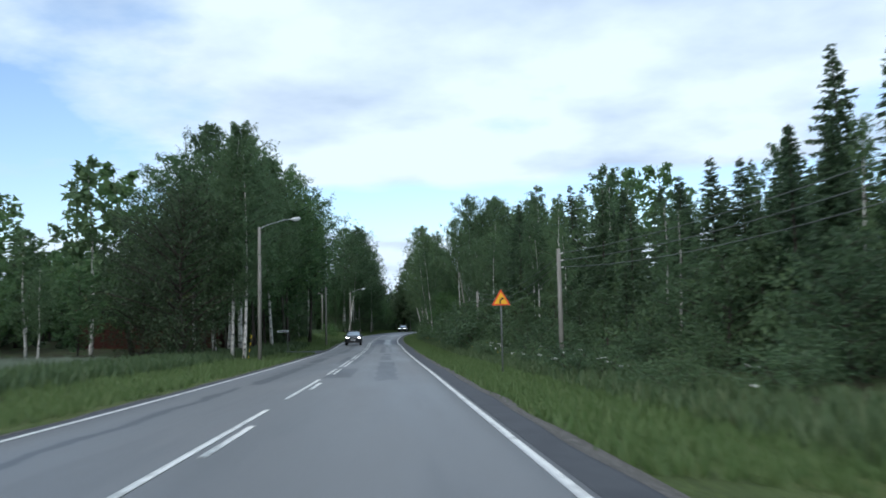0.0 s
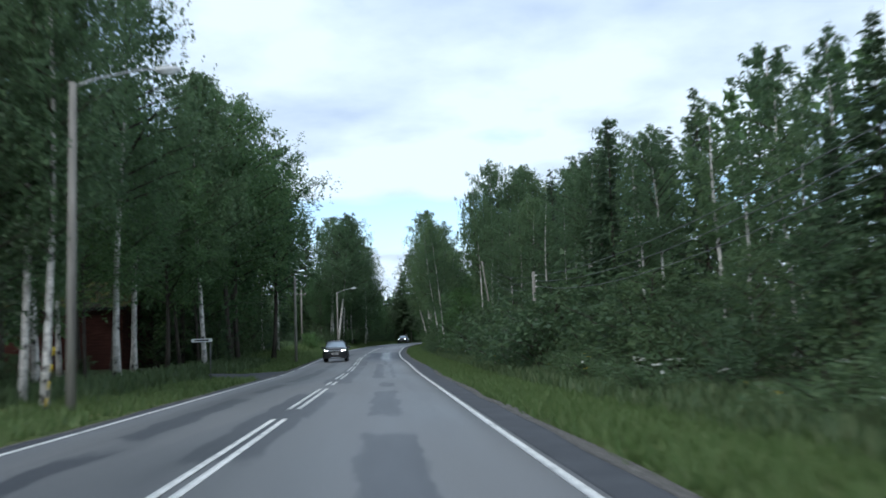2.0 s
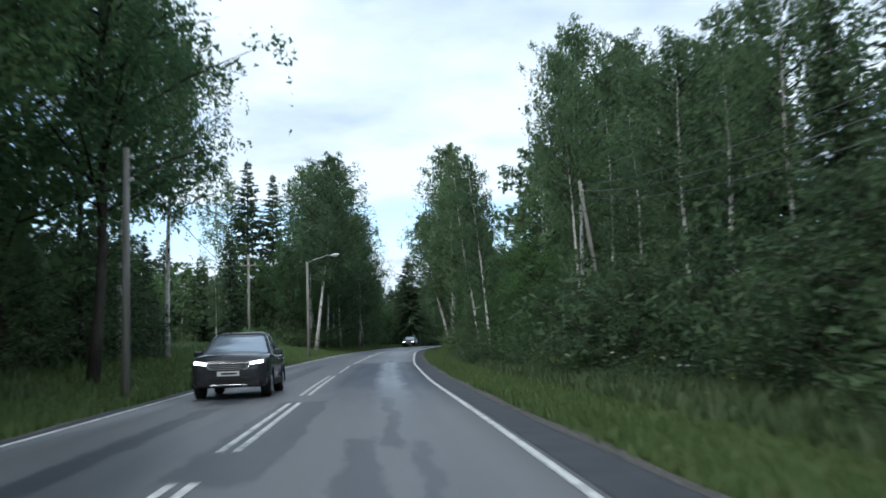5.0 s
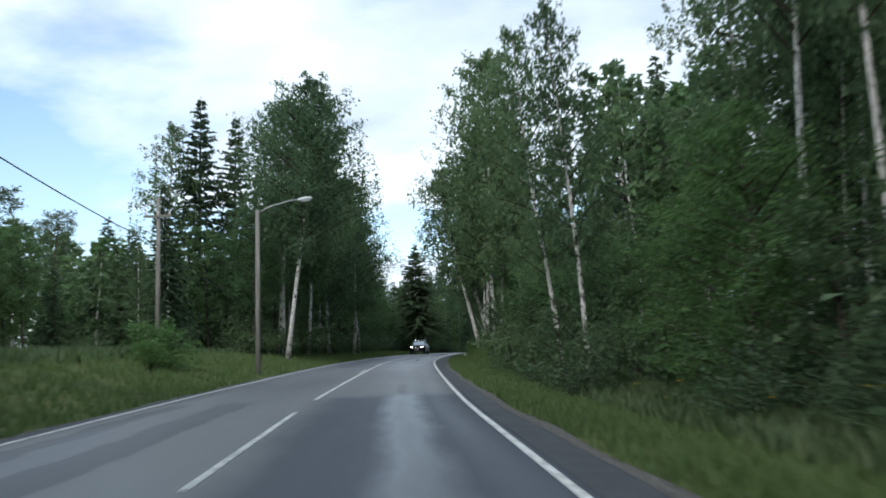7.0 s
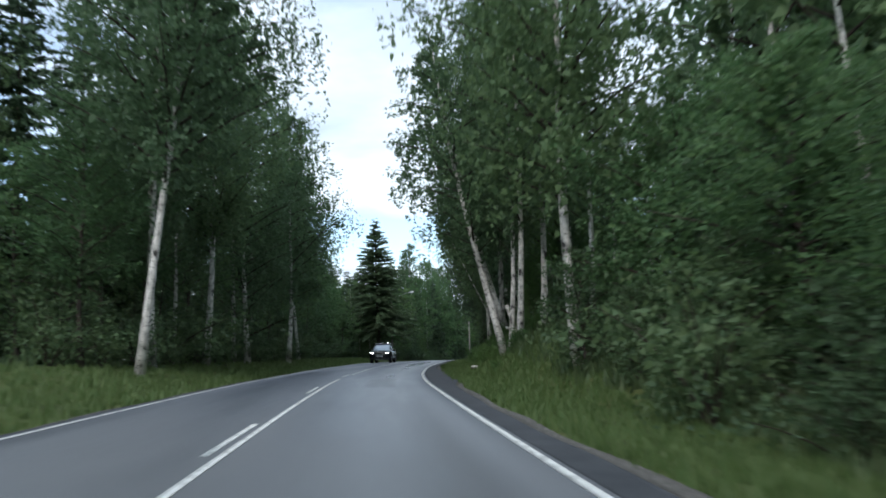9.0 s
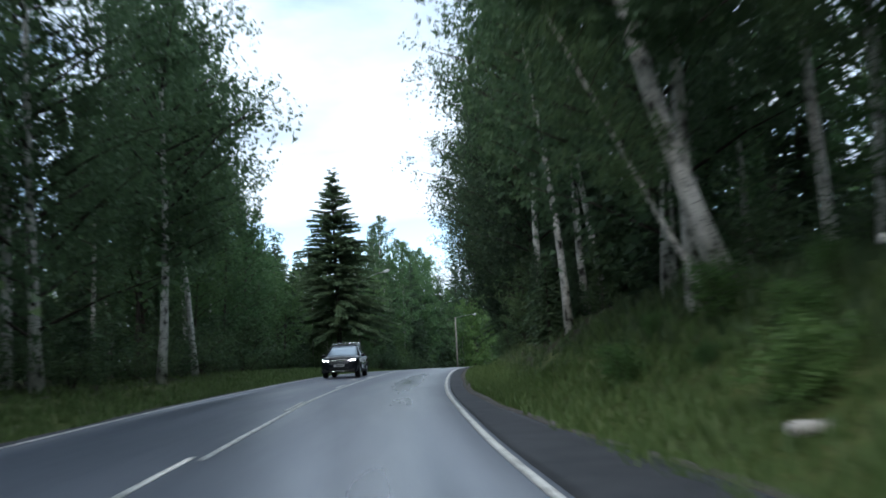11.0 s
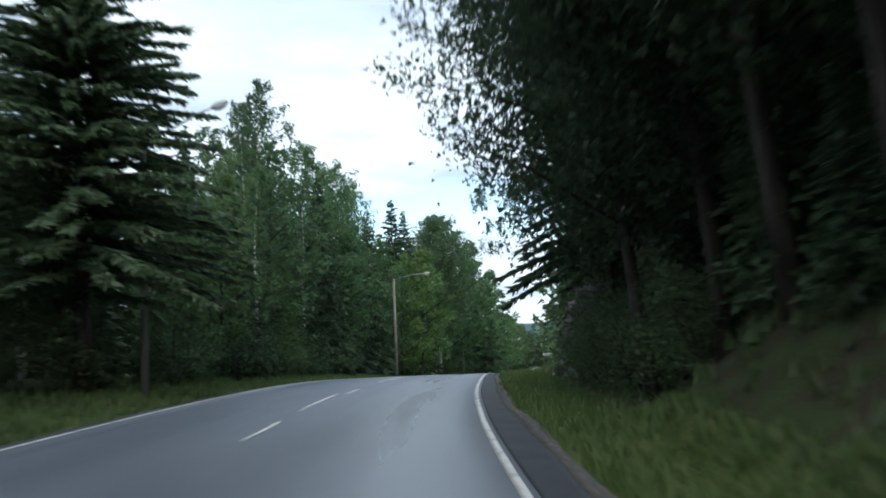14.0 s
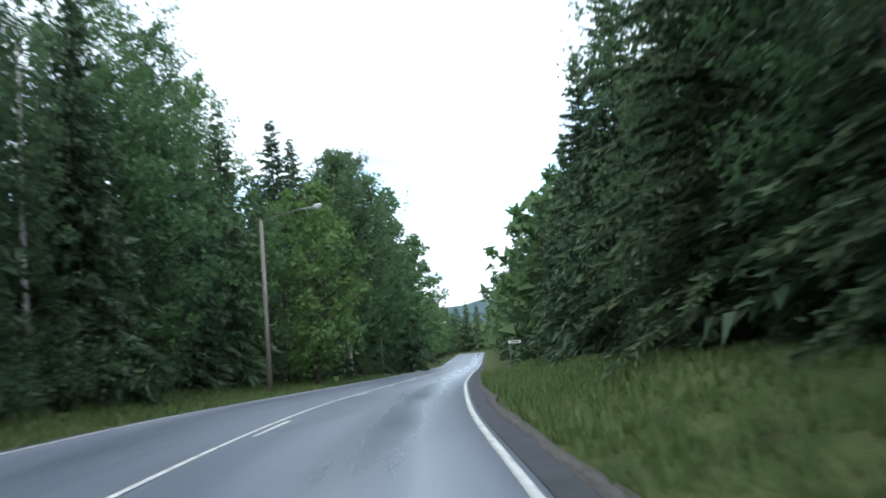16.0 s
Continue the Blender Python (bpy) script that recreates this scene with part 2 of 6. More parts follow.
def asphalt(N, K, b):
    """Worn asphalt in road coordinates: pale wheel tracks with painted sky sheen, dark damp streaks and seams."""
    uv = N("ShaderNodeTexCoord").outputs["UV"]
    sep = N("ShaderNodeSeparateXYZ")
    K(uv, sep.inputs[0])
    base = noise_of(N, K, 0.55, 6, uv, stretch=(0.10, 1.0, 1.0))
    r = ramp_of(N, [(0.34, (0.094, 0.098, 0.105)), (0.47, (0.116, 0.119, 0.124)), (0.66, (0.138, 0.139, 0.141))])
    K(base.outputs[0], r.inputs[0])
    grain = noise_of(N, K, 60, 3, uv)
    gr = ramp_of(N, [(0.35, (0.82, 0.82, 0.82)), (0.65, (1.14, 1.14, 1.14))])
    K(grain.outputs[0], gr.inputs[0])
    # dark streaks drawn out along the lanes
    st = noise_of(N, K, 0.42, 5, uv, 0.5, stretch=(0.075, 1.35, 1.0))
    sr = ramp_of(N, [(0.56, (1, 1, 1)), (0.60, (0.60, 0.63, 0.68))])
    K(st.outputs[0], sr.inputs[0])
    m1 = N("ShaderNodeMixRGB")
    m1.blend_type = "MULTIPLY"
    m1.inputs[0].default_value = 1
    K(r.outputs[0], m1.inputs[1])
    K(gr.outputs[0], m1.inputs[2])
    m2 = N("ShaderNodeMixRGB")
    m2.blend_type = "MULTIPLY"
    m2.inputs[0].default_value = 0.3
    K(m1.outputs[0], m2.inputs[1])
    K(sr.outputs[0], m2.inputs[2])
    # repairs and bled bitumen, in road coordinates: from, to, offset, half width
    wy = noise_of(N, K, 0.9, 4, uv, 0.6, stretch=(0.5, 1.2, 1.0))
    wo = noise_of(N, K, 1.3, 5, uv, 0.6, stretch=(0.35, 1.0, 1.0))

    def math_node(op, a, b, c=None):
        n = N("ShaderNodeMath")
        n.operation = op
        for i, v in enumerate((a, b, c)):
            if v is None:
                continue
            if isinstance(v, (int, float)):
                n.inputs[i].default_value = v
            else:
                K(v, n.inputs[i])
        return n.outputs[0]

    ys = math_node("MULTIPLY_ADD", wy.outputs[0], 4.0, math_node("SUBTRACT", sep.outputs[0], 2.0))
    os = math_node("MULTIPLY_ADD", wo.outputs[0], 0.6, math_node("SUBTRACT", sep.outputs[1], 0.3))
    cover = None
    for a, e, o, h in REPAIRS:
        dy = math_node("ABSOLUTE", math_node("SUBTRACT", ys, (a + e) / 2), None)
        do = math_node("ABSOLUTE", math_node("SUBTRACT", os, o), None)
        ky = N("ShaderNodeMapRange")
        ky.inputs["From Min"].default_value, ky.inputs["From Max"].default_value = (e - a) / 2 + 0.3, (e - a) / 2 - 0.3
        K(dy, ky.inputs["Value"])
        ko = N("ShaderNodeMapRange")
        ko.inputs["From Min"].default_value, ko.inputs["From Max"].default_value = h + 0.04, h - 0.04
        K(do, ko.inputs["Value"])
        one = math_node("MULTIPLY", ky.outputs[0], ko.outputs[0])
        cover = one if cover is None else math_node("MAXIMUM", cover, one)
    mp = N("ShaderNodeMixRGB")
    mp.blend_type = "MULTIPLY"
    mp.inputs[2].default_value = (0.41, 0.44, 0.50, 1)
    K(cover, mp.inputs[0])
    K(m2.outputs[0], mp.inputs[1])
    m2 = mp
    # stretches that were laid later or lie damp are darker and smoother
    wobs = N("ShaderNodeMath")
    wobs.operation = "MULTIPLY_ADD"
    wobs.inputs[1].default_value = 5.0
    K(base.outputs[0], wobs.inputs[0])
    K(sep.outputs[0], wobs.inputs[2])
    mr = N("ShaderNodeMapRange")
    mr.inputs["From Max"].default_value = 400.0
    K(wobs.outputs[0], mr.inputs["Value"])
    zone = ramp_of(N, [(0.245, (0, 0, 0)), (0.275, (1, 1, 1)), (0.336, (1, 1, 1)), (0.340, (0.1, 0.1, 0.1)), (0.43, (0.25, 0.25, 0.25)), (0.475, (0.8, 0.8, 0.8)), (0.55, (0.8, 0.8, 0.8)), (0.60, (0.08, 0.08, 0.08))])
    K(mr.outputs[0], zone.inputs[0])
    m3 = N("ShaderNodeMixRGB")
    m3.blend_type = "MULTIPLY"
    m3.inputs[2].default_value = (0.44, 0.51, 0.66, 1)
    # the earlier relaid stretch covers the right lane alone
    lane = N("ShaderNodeMapRange")
    lane.inputs["From Min"].default_value, lane.inputs["From Max"].default_value = 0.0, 0.7
    K(os, lane.inputs["Value"])
    later = N("ShaderNodeMapRange")
    later.inputs["From Min"].default_value, later.inputs["From Max"].default_value = 140.0, 180.0
    K(sep.outputs[0], later.inputs["Value"])
    wet = math_node("MULTIPLY", zone.outputs[0], math_node("MAXIMUM", lane.outputs[0], later.outputs[0]))
    K(wet, m3.inputs[0])
    K(m2.outputs[0], m3.inputs[1])
    # past the bend the colour is paler: sky sheen painted into the asphalt
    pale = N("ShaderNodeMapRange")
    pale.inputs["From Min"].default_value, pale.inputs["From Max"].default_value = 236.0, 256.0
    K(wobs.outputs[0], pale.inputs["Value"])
    sheen_mix = N("ShaderNodeMixRGB")
    sheen_mix.blend_type = "MULTIPLY"
    sheen_mix.inputs[2].default_value = (1.34, 1.40, 1.50, 1)
    K(m3.outputs[0], sheen_mix.inputs[1])
    # blue of the reflected sky, put into the colour of the later stretch
    sky_mix = N("ShaderNodeMixRGB")
    sky_mix.blend_type = "MULTIPLY"
    sky_mix.inputs[2].default_value = (0.95, 1.02, 1.18, 1)
    K(later.outputs[0], sky_mix.inputs[0])
    K(sheen_mix.outputs[0], sky_mix.inputs[1])
    K(sky_mix.outputs[0], b.inputs["Base Color"])
    rr = N("ShaderNodeMapRange")
    rr.inputs["From Min"].default_value = 0.35
    rr.inputs["From Max"].default_value = 0.65
    rr.inputs["To Min"].default_value = 0.42
    rr.inputs["To Max"].default_value = 0.56
    K(base.outputs[0], rr.inputs["Value"])
    glossy = N("ShaderNodeMath")
    glossy.operation = "MULTIPLY_ADD"
    glossy.inputs[1].default_value = -0.23
    # one polished wheel track on the relaid stretch
    track = N("ShaderNodeMapRange")
    track.inputs["From Min"].default_value, track.inputs["From Max"].default_value = 0.55, 0.2
    K(math_node("ABSOLUTE", math_node("SUBTRACT", os, 2.15), None), track.inputs["Value"])
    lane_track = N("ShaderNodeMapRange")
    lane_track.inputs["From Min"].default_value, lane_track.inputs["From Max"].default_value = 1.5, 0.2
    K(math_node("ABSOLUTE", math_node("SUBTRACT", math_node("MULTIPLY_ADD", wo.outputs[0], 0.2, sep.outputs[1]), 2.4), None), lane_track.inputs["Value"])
    # the painted sheen is strongest along the lane track
    K(math_node("MULTIPLY", pale.outputs[0], math_node("MULTIPLY_ADD", lane_track.outputs[0], 0.5, 0.7)), sheen_mix.inputs[0])
    worn = math_node("MULTIPLY", later.outputs[0], math_node("MULTIPLY_ADD", lane_track.outputs[0], 0.75, 0.25))
    early = math_node("MULTIPLY", wet, math_node("SUBTRACT", 1.0, later.outputs[0]))
    K(math_node("MAXIMUM", worn, math_node("MULTIPLY", early, math_node("MULTIPLY", track.outputs[0], 0.75))), glossy.inputs[0])
    K(rr.outputs[0], glossy.inputs[2])
    K(glossy.outputs[0], b.inputs["Roughness"])
    # damp asphalt shines more
    dull = math_node("MULTIPLY", early, math_node("MULTIPLY_ADD", track.outputs[0], -0.30, 0.30))
    K(math_node("SUBTRACT", math_node("MULTIPLY_ADD", worn, 0.43, 0.45), dull), b.inputs["Specular IOR Level"])
    bump_of(N, K, b, grain.outputs[0], 0.35, 0.004)


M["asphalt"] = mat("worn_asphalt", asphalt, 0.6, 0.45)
M["shoulder"] = surf("dark_shoulder_asphalt", [(0.3, (0.034, 0.037, 0.044)), (0.7, (0.062, 0.066, 0.075))], 1.5, 0.75, 0.3, 0.4, fine=50, bumpd=0.006)
M["gravel"] = surf("grey_gravel", [(0.3, (0.055, 0.052, 0.048)), (0.5, (0.115, 0.108, 0.098)), (0.7, (0.20, 0.19, 0.175))], 14, 0.95, 0.2, 0.9, fine=30, bumpd=0.03)
M["paint"] = surf("worn_white_road_paint", [(0.36, (0.36, 0.36, 0.35)), (0.46, (0.62, 0.62, 0.60)), (0.7, (0.72, 0.72, 0.70))], 5, 0.7, 0.3, 0.4, fine=70, bumpd=0.004)


def ground_col(N, K, b):
    n = noise_of(N, K, 0.35, 6)
    r = ramp_of(N, [(0.30, (0.048, 0.062, 0.024)), (0.48, (0.076, 0.108, 0.036)), (0.66, (0.122, 0.140, 0.054))])
    K(n.outputs[0], r.inputs[0])
    f = noise_of(N, K, 9, 5)
    fr = ramp_of(N, [(0.35, (0.7, 0.7, 0.7)), (0.65, (1.25, 1.2, 1.1))])
    K(f.outputs[0], fr.inputs[0])
    mx = N("ShaderNodeMixRGB")
    mx.blend_type = "MULTIPLY"
    mx.inputs[0].default_value = 1
    K(r.outputs[0], mx.inputs[1])
    K(fr.outputs[0], mx.inputs[2])
    K(mx.outputs[0], b.inputs["Base Color"])
    bump_of(N, K, b, f.outputs[0], 0.9, 0.15)


M["ground"] = mat("grassy_soil", ground_col, 0.95, 0.15)
M["litter"] = surf("forest_litter", [(0.3, (0.032, 0.028, 0.019)), (0.44, (0.052, 0.046, 0.029)), (0.54, (0.046, 0.062, 0.026)), (0.75, (0.066, 0.092, 0.036))], 1.1, 0.95, 0.1, 0.9, fine=8, bumpd=0.1)
def rock_col(N, K, b):
    n = noise_of(N, K, 1.6, 7)
    r = ramp_of(N, [(0.30, (0.030, 0.028, 0.029)), (0.5, (0.064, 0.058, 0.056)), (0.7, (0.132, 0.118, 0.108))])
    K(n.outputs[0], r.inputs[0])
    v = N("ShaderNodeTexVoronoi")
    v.feature = "DISTANCE_TO_EDGE"
    v.inputs["Scale"].default_value = 0.9
    co = N("ShaderNodeTexCoord").outputs["Object"]
    wob = noise_of(N, K, 0.8, 4, co)
    ad = N("ShaderNodeVectorMath")
    ad.operation = "ADD"
    K(co, ad.inputs[0])
    K(wob.outputs["Color"], ad.inputs[1])
    mp = N("ShaderNodeMapping")
    mp.inputs["Scale"].default_value = (0.8, 0.8, 1.9)
    mp.inputs["Rotation"].default_value = (0.25, 0.15, 0)
    K(ad.outputs[0], mp.inputs[0])
    K(mp.outputs[0], v.inputs["Vector"])
    cr = ramp_of(N, [(0.0, (0.18, 0.18, 0.18)), (0.06, (1, 1, 1))])
    K(v.outputs["Distance"], cr.inputs[0])
    mx = N("ShaderNodeMixRGB")
    mx.blend_type = "MULTIPLY"
    mx.inputs[0].default_value = 1
    K(r.outputs[0], mx.inputs[1])
    K(cr.outputs[0], mx.inputs[2])
    K(mx.outputs[0], b.inputs["Base Color"])
    bump_of(N, K, b, cr.outputs[0], 0.9, 0.10)


M["rock"] = mat("dark_granite", rock_col, 0.85)
M["moss"] = surf("yellow_green_moss", [(0.3, (0.045, 0.06, 0.014)), (0.7, (0.15, 0.17, 0.028))], 5, 0.95, 0.1, 0.8, fine=30, bumpd=0.05)
M["sign_yellow"] = surf("yellow_sign_sheet", [(0.3, (0.83, 0.42, 0.012)), (0.7, (0.90, 0.49, 0.018))], 4, 0.4, 0.4, 0.03)
M["sign_red"] = surf("red_sign_border", [(0.3, (0.72, 0.085, 0.02)), (0.7, (0.80, 0.11, 0.03))], 4, 0.4, 0.4, 0.03)
M["black"] = surf("black_sign_print", [(0.3, (0.02, 0.02, 0.02)), (0.7, (0.035, 0.035, 0.03))], 4, 0.5, 0.3, 0.03)
M["sign_white"] = surf("white_sign_sheet", [(0.3, (0.60, 0.62, 0.62)), (0.7, (0.72, 0.73, 0.72))], 4, 0.5, 0.4, 0.03)
M["petal_white"] = surf("white_petals", [(0.3, (0.6, 0.6, 0.55)), (0.7, (0.75, 0.75, 0.7))], 30, 0.8, 0.2, 0.1)
M["petal_yellow"] = surf("yellow_petals", [(0.3, (0.55, 0.40, 0.03)), (0.7, (0.7, 0.52, 0.05))], 30, 0.8, 0.2, 0.1)
M["car_black"] = surf("black_car_paint", [(0.3, (0.010, 0.011, 0.014)), (0.7, (0.014, 0.015, 0.021))], 2, 0.2, 0.35, 0.0)
M["car_grey"] = surf("dark_grey_car_paint", [(0.3, (0.028, 0.030, 0.034)), (0.7, (0.036, 0.038, 0.042))], 2, 0.15, 0.5, 0.0)
M["plastic"] = surf("black_plastic", [(0.3, (0.012, 0.012, 0.012)), (0.7, (0.022, 0.022, 0.022))], 12, 0.6, 0.3, 0.1)
# the sky's reflection is put into the blue-grey, part-metallic base colour
M["glass_sky"] = surf("sky_toned_car_glass", [(0.3, (0.30, 0.37, 0.44)), (0.7, (0.34, 0.41, 0.48))], 2, 0.04, 1.0, 0.0, 0.4)
M["tyre"] = surf("tyre_rubber", [(0.3, (0.012, 0.012, 0.012)), (0.7, (0.022, 0.022, 0.022))], 12, 0.85, 0.2, 0.3)
M["chrome"] = surf("bright_trim", [(0.3, (0.55, 0.56, 0.57)), (0.7, (0.65, 0.66, 0.67))], 6, 0.2, 0.5, 0.02, 1.0)


def glow(name, colour, strength):
    def build(N, K, b):
        b.inputs["Base Color"].default_value = (*colour, 1)
        b.inputs["Emission Color"].default_value = (*colour, 1)
        b.inputs["Emission Strength"].default_value = strength

    return mat(name, build, 0.3)


M["headlight"] = glow("lit_headlight", (1.0, 0.97, 0.90), 12.0)


# ---------------------------------------------------------------- mesh helpers
def mesh_np(name, verts, faces, material, smooth=False, mats=None, idx=None):
    """A mesh from arrays; all faces have the same number of corners."""
    me = bpy.data.meshes.new(name)
    verts = np.asarray(verts, np.float32).reshape(-1, 3)
    faces = np.asarray(faces, np.int32)
    n, k = faces.shape
    me.vertices.add(len(verts))
    me.vertices.foreach_set("co", verts.ravel())
    me.loops.add(n * k)
    me.loops.foreach_set("vertex_index", faces.ravel())
    me.polygons.add(n)
    me.polygons.foreach_set("loop_start", np.arange(0, n * k, k, dtype=np.int32))
    if smooth:
        me.polygons.foreach_set("use_smooth", np.ones(n, bool))
    for m in mats or [material]:
        me.materials.append(m)
    if idx is not None:
        me.polygons.foreach_set("material_index", np.asarray(idx, np.int32))
    me.update(calc_edges=True)
    return me


def part_mesh(name, me, parent, label=""):
    ob = new(name, me)
    ob.parent = parent
    return tagged(ob, label)


def part(name, bm, material, parent, label="", smooth=False):
    me = bpy.data.meshes.new(name)
    bm.to_mesh(me)
    bm.free()
    me.materials.append(material)
    if smooth:
        me.polygons.foreach_set("use_smooth", np.ones(len(me.polygons), bool))
    return part_mesh(name, me, parent, label)


def tube_np(pts, rad, sides=6, cap=True):
    """Vertices and quads of a tapered tube along pts."""
    pts = np.asarray(pts, float)
    rad = np.broadcast_to(np.asarray(rad, float), (len(pts),))
    d = np.gradient(pts, axis=0)
    d /= np.linalg.norm(d, axis=1)[:, None] + 1e-9
    ref = np.array([1.0, 0, 0]) if abs(d[0, 0]) < 0.8 else np.array([0, 1.0, 0])
    u = np.cross(d, ref)
    u /= np.linalg.norm(u, axis=1)[:, None] + 1e-9
    v = np.cross(d, u)
    a = np.linspace(0, 2 * np.pi, sides, endpoint=False)
    ring = u[:, None] * np.cos(a)[None, :, None] + v[:, None] * np.sin(a)[None, :, None]
    verts = (pts[:, None] + ring * rad[:, None, None]).reshape(-1, 3)
    i = np.arange(len(pts) - 1)[:, None] * sides
    j = np.arange(sides)[None]
    k = (j + 1) % sides
    f = np.stack([i + j, i + k, i + k + sides, i + j + sides], -1).reshape(-1, 4)
    if cap:
        n = len(verts)
        verts = np.vstack([verts, pts[:1], pts[-1:]])
        e = (len(pts) - 1) * sides
        jj = np.arange(0, sides, 2)
        lo = np.stack([np.full(len(jj), n), (jj + 2) % sides, jj + 1, jj], -1)
        hi = np.stack([np.full(len(jj), n + 1), e + jj, e + jj + 1, e + (jj + 2) % sides], -1)
        f = np.vstack([f, lo, hi])
    return verts, f


class Bag:
    """Collects quads for one mesh."""

    def __init__(self):
        self.v, self.f, self.n = [], [], 0

    def add(self, v, f):
        self.v.append(np.asarray(v, float))
        self.f.append(np.asarray(f) + self.n)
        self.n += len(v)

    def mesh(self, name, material, smooth=False):
        return mesh_np(name, np.vstack(self.v), np.vstack(self.f), material, smooth)


def leaves_np(rng, pos, size, droop=0.35, aspect=0.55, dirs=None):
    """Diamond leaves at pos: random heads, tips drawn downwards by droop."""
    n = len(pos)
    d = rng.normal(size=(n, 3)) if dirs is None else dirs + rng.normal(size=(n, 3)) * 0.35
    d[:, 2] -= droop
    d /= np.linalg.norm(d, axis=1)[:, None]
    s = np.cross(d, rng.normal(size=(n, 3)))
    s /= np.linalg.norm(s, axis=1)[:, None] + 1e-9
    L = (size * rng.uniform(0.6, 1.35, n))[:, None]
    w = s * L * aspect * 0.55
    v = np.stack([pos - w, pos + w, pos + d * L], 1).reshape(-1, 3)
    f = np.arange(n * 3).reshape(-1, 3)
    return v, f


def box_bm(bm, size, at, rot=None, bevel=0.0):
    r = bmesh.ops.create_cube(bm, size=1.0)
    m = Matrix.Translation(at) @ (rot or Matrix()) @ Matrix.Diagonal((*size, 1))
    bmesh.ops.transform(bm, matrix=m, verts=r["verts"])
    if bevel:
        es = list({e for v in r["verts"] for e in v.link_edges})
        bmesh.ops.bevel(bm, geom=es, offset=bevel, segments=2, affect="EDGES", profile=0.5)


def empty(name, m, label, category, group="", kind=""):
    ob = new(name)
    ob.empty_display_size = 0.2
    ob.matrix_basis = m
    return tagged(ob, label, category, group, kind)


# ---------------------------------------------------------------- the road's line and the lie of the land
AXIS = [(-80, 2.1), (-60, 1.0), (0, -2.28), (30, -3.88), (60, -5.6), (90, -7.3), (110, -8.65), (130, -9.7), (145, -10.15), (160, -10.45),
        (175, -10.6), (185, -10.4), (200, -9.6), (212, -8.4), (224, -6.9), (236, -5.1), (248, -2.85), (260, -0.05), (272, 2.9), (284, 6.4),
        (296, 10.0), (320, 17.6), (350, 27.4), (420, 50.0), (560, 96.0)]
LEVEL = [(-80, 0.73), (0, 0.33), (22, 0.12), (45, -0.03), (80, -0.17), (110, 0.02), (144, 0.33), (165, 0.55), (185, 0.73), (205, 0.95),
         (215, 1.05), (224, 1.16), (235, 1.18), (245, 1.15), (255, 1.06), (264, 0.86), (279, 0.22), (300, -0.95), (340, -3.1), (420, -7.2), (560, -10.5)]
# rise of the land beside the road, at 9 m from its axis
RISE_R = [(-80, -0.35), (112, -0.35), (130, -0.6), (151, -0.6), (162, 0.1), (175, 1.8), (200, 2.1), (232, 2.1), (242, 3.2), (256, 2.8), (259, 1.2), (263, 0.65), (300, 0.6), (420, 0.5), (560, 0.3)]
RISE_L = [(-80, 0.0), (92, 0.05), (106, 0.35), (122, 0.75), (150, 1.0), (168, 0.85), (185, 0.6), (230, 0.4), (560, 0.3)]
GRID = np.arange(-80, 561, 1.0)


def smooth_table(keys, width):
    k = np.array(keys, float)
    v = np.interp(GRID, k[:, 0], k[:, 1])
    w = np.hanning(width * 2 + 1)
    w /= w.sum()
    return np.convolve(np.pad(v, width, mode="reflect", reflect_type="odd"), w, "valid")


AX, LV, RR, RL = smooth_table(AXIS, 9), smooth_table(LEVEL, 9), smooth_table(RISE_R, 7), smooth_table(RISE_L, 9)
SLOPE = np.gradient(AX, GRID)


def lookup(table, y):
    return np.interp(y, GRID, table)


def rise(y, o):
    """Height over the road's level at o metres to the right of its axis."""
    r, l = lookup(RR, y), lookup(RL, y)
    # along the rock face the bank stays low and then steps up
    cliff = np.clip((y - 237) / 3, 0, 1) * np.clip((263.0 - y) / 1.5, 0, 1)
    slope = np.clip((o - 5.3) / 2.9, 0, 1) ** 1.15
    ramp_r = slope * (1 - 0.85 * cliff) + 0.85 * cliff * np.clip((o - 8.6) / 0.5, 0, 1)
    right = np.interp(o, [0, 4.3, 5.4, 6.4, 9.0], [-0.2, -0.11, -0.17, -0.25, 0]) + r * ramp_r + np.clip(o - 9, 0, 60) * (0.05 + 0.03 * np.clip(r, 0, 2))
    left = np.interp(-o, [0, 4.2, 5.0, 6.0, 9.0], [-0.2, -0.12, -0.14, -0.14, 0]) + l * np.clip((-o - 4.4) / 4.6, 0, 1) + np.clip(-o - 9, 0, 45) * (0.012 + 0.012 * np.clip(l, 0, 2))
    return np.where(o > 0, right, left)


def spot(y, o, dz=0.0):
    """World place at station y, o metres to the right of the axis, on the ground."""
    k = lookup(SLOPE, y)
    c = 1 / math.hypot(1, k)
    return Vector((float(lookup(AX, y) + o * c), float(y - o * k * c), float(lookup(LV, y) + rise(y, o) + dz)))


def spots_np(y, o):
    k = lookup(SLOPE, y)
    c = 1 / np.hypot(1, k)
    return np.stack([lookup(AX, y) + o * c, y - o * k * c, lookup(LV, y) + rise(y, o)], -1)


def station(x, y):
    """Station and offset of a world place."""
    s = y
    for _ in range(4):
        k = lookup(SLOPE, s)
        c = 1 / math.hypot(1, k)
        o = (x - lookup(AX, s)) * c + (y - s) * -k * c
        s = y + o * k * c
    return float(s), float(o)


def ground_z(x, y):
    s, o = station(x, y)
    return float(lookup(LV, s) + rise(s, o))


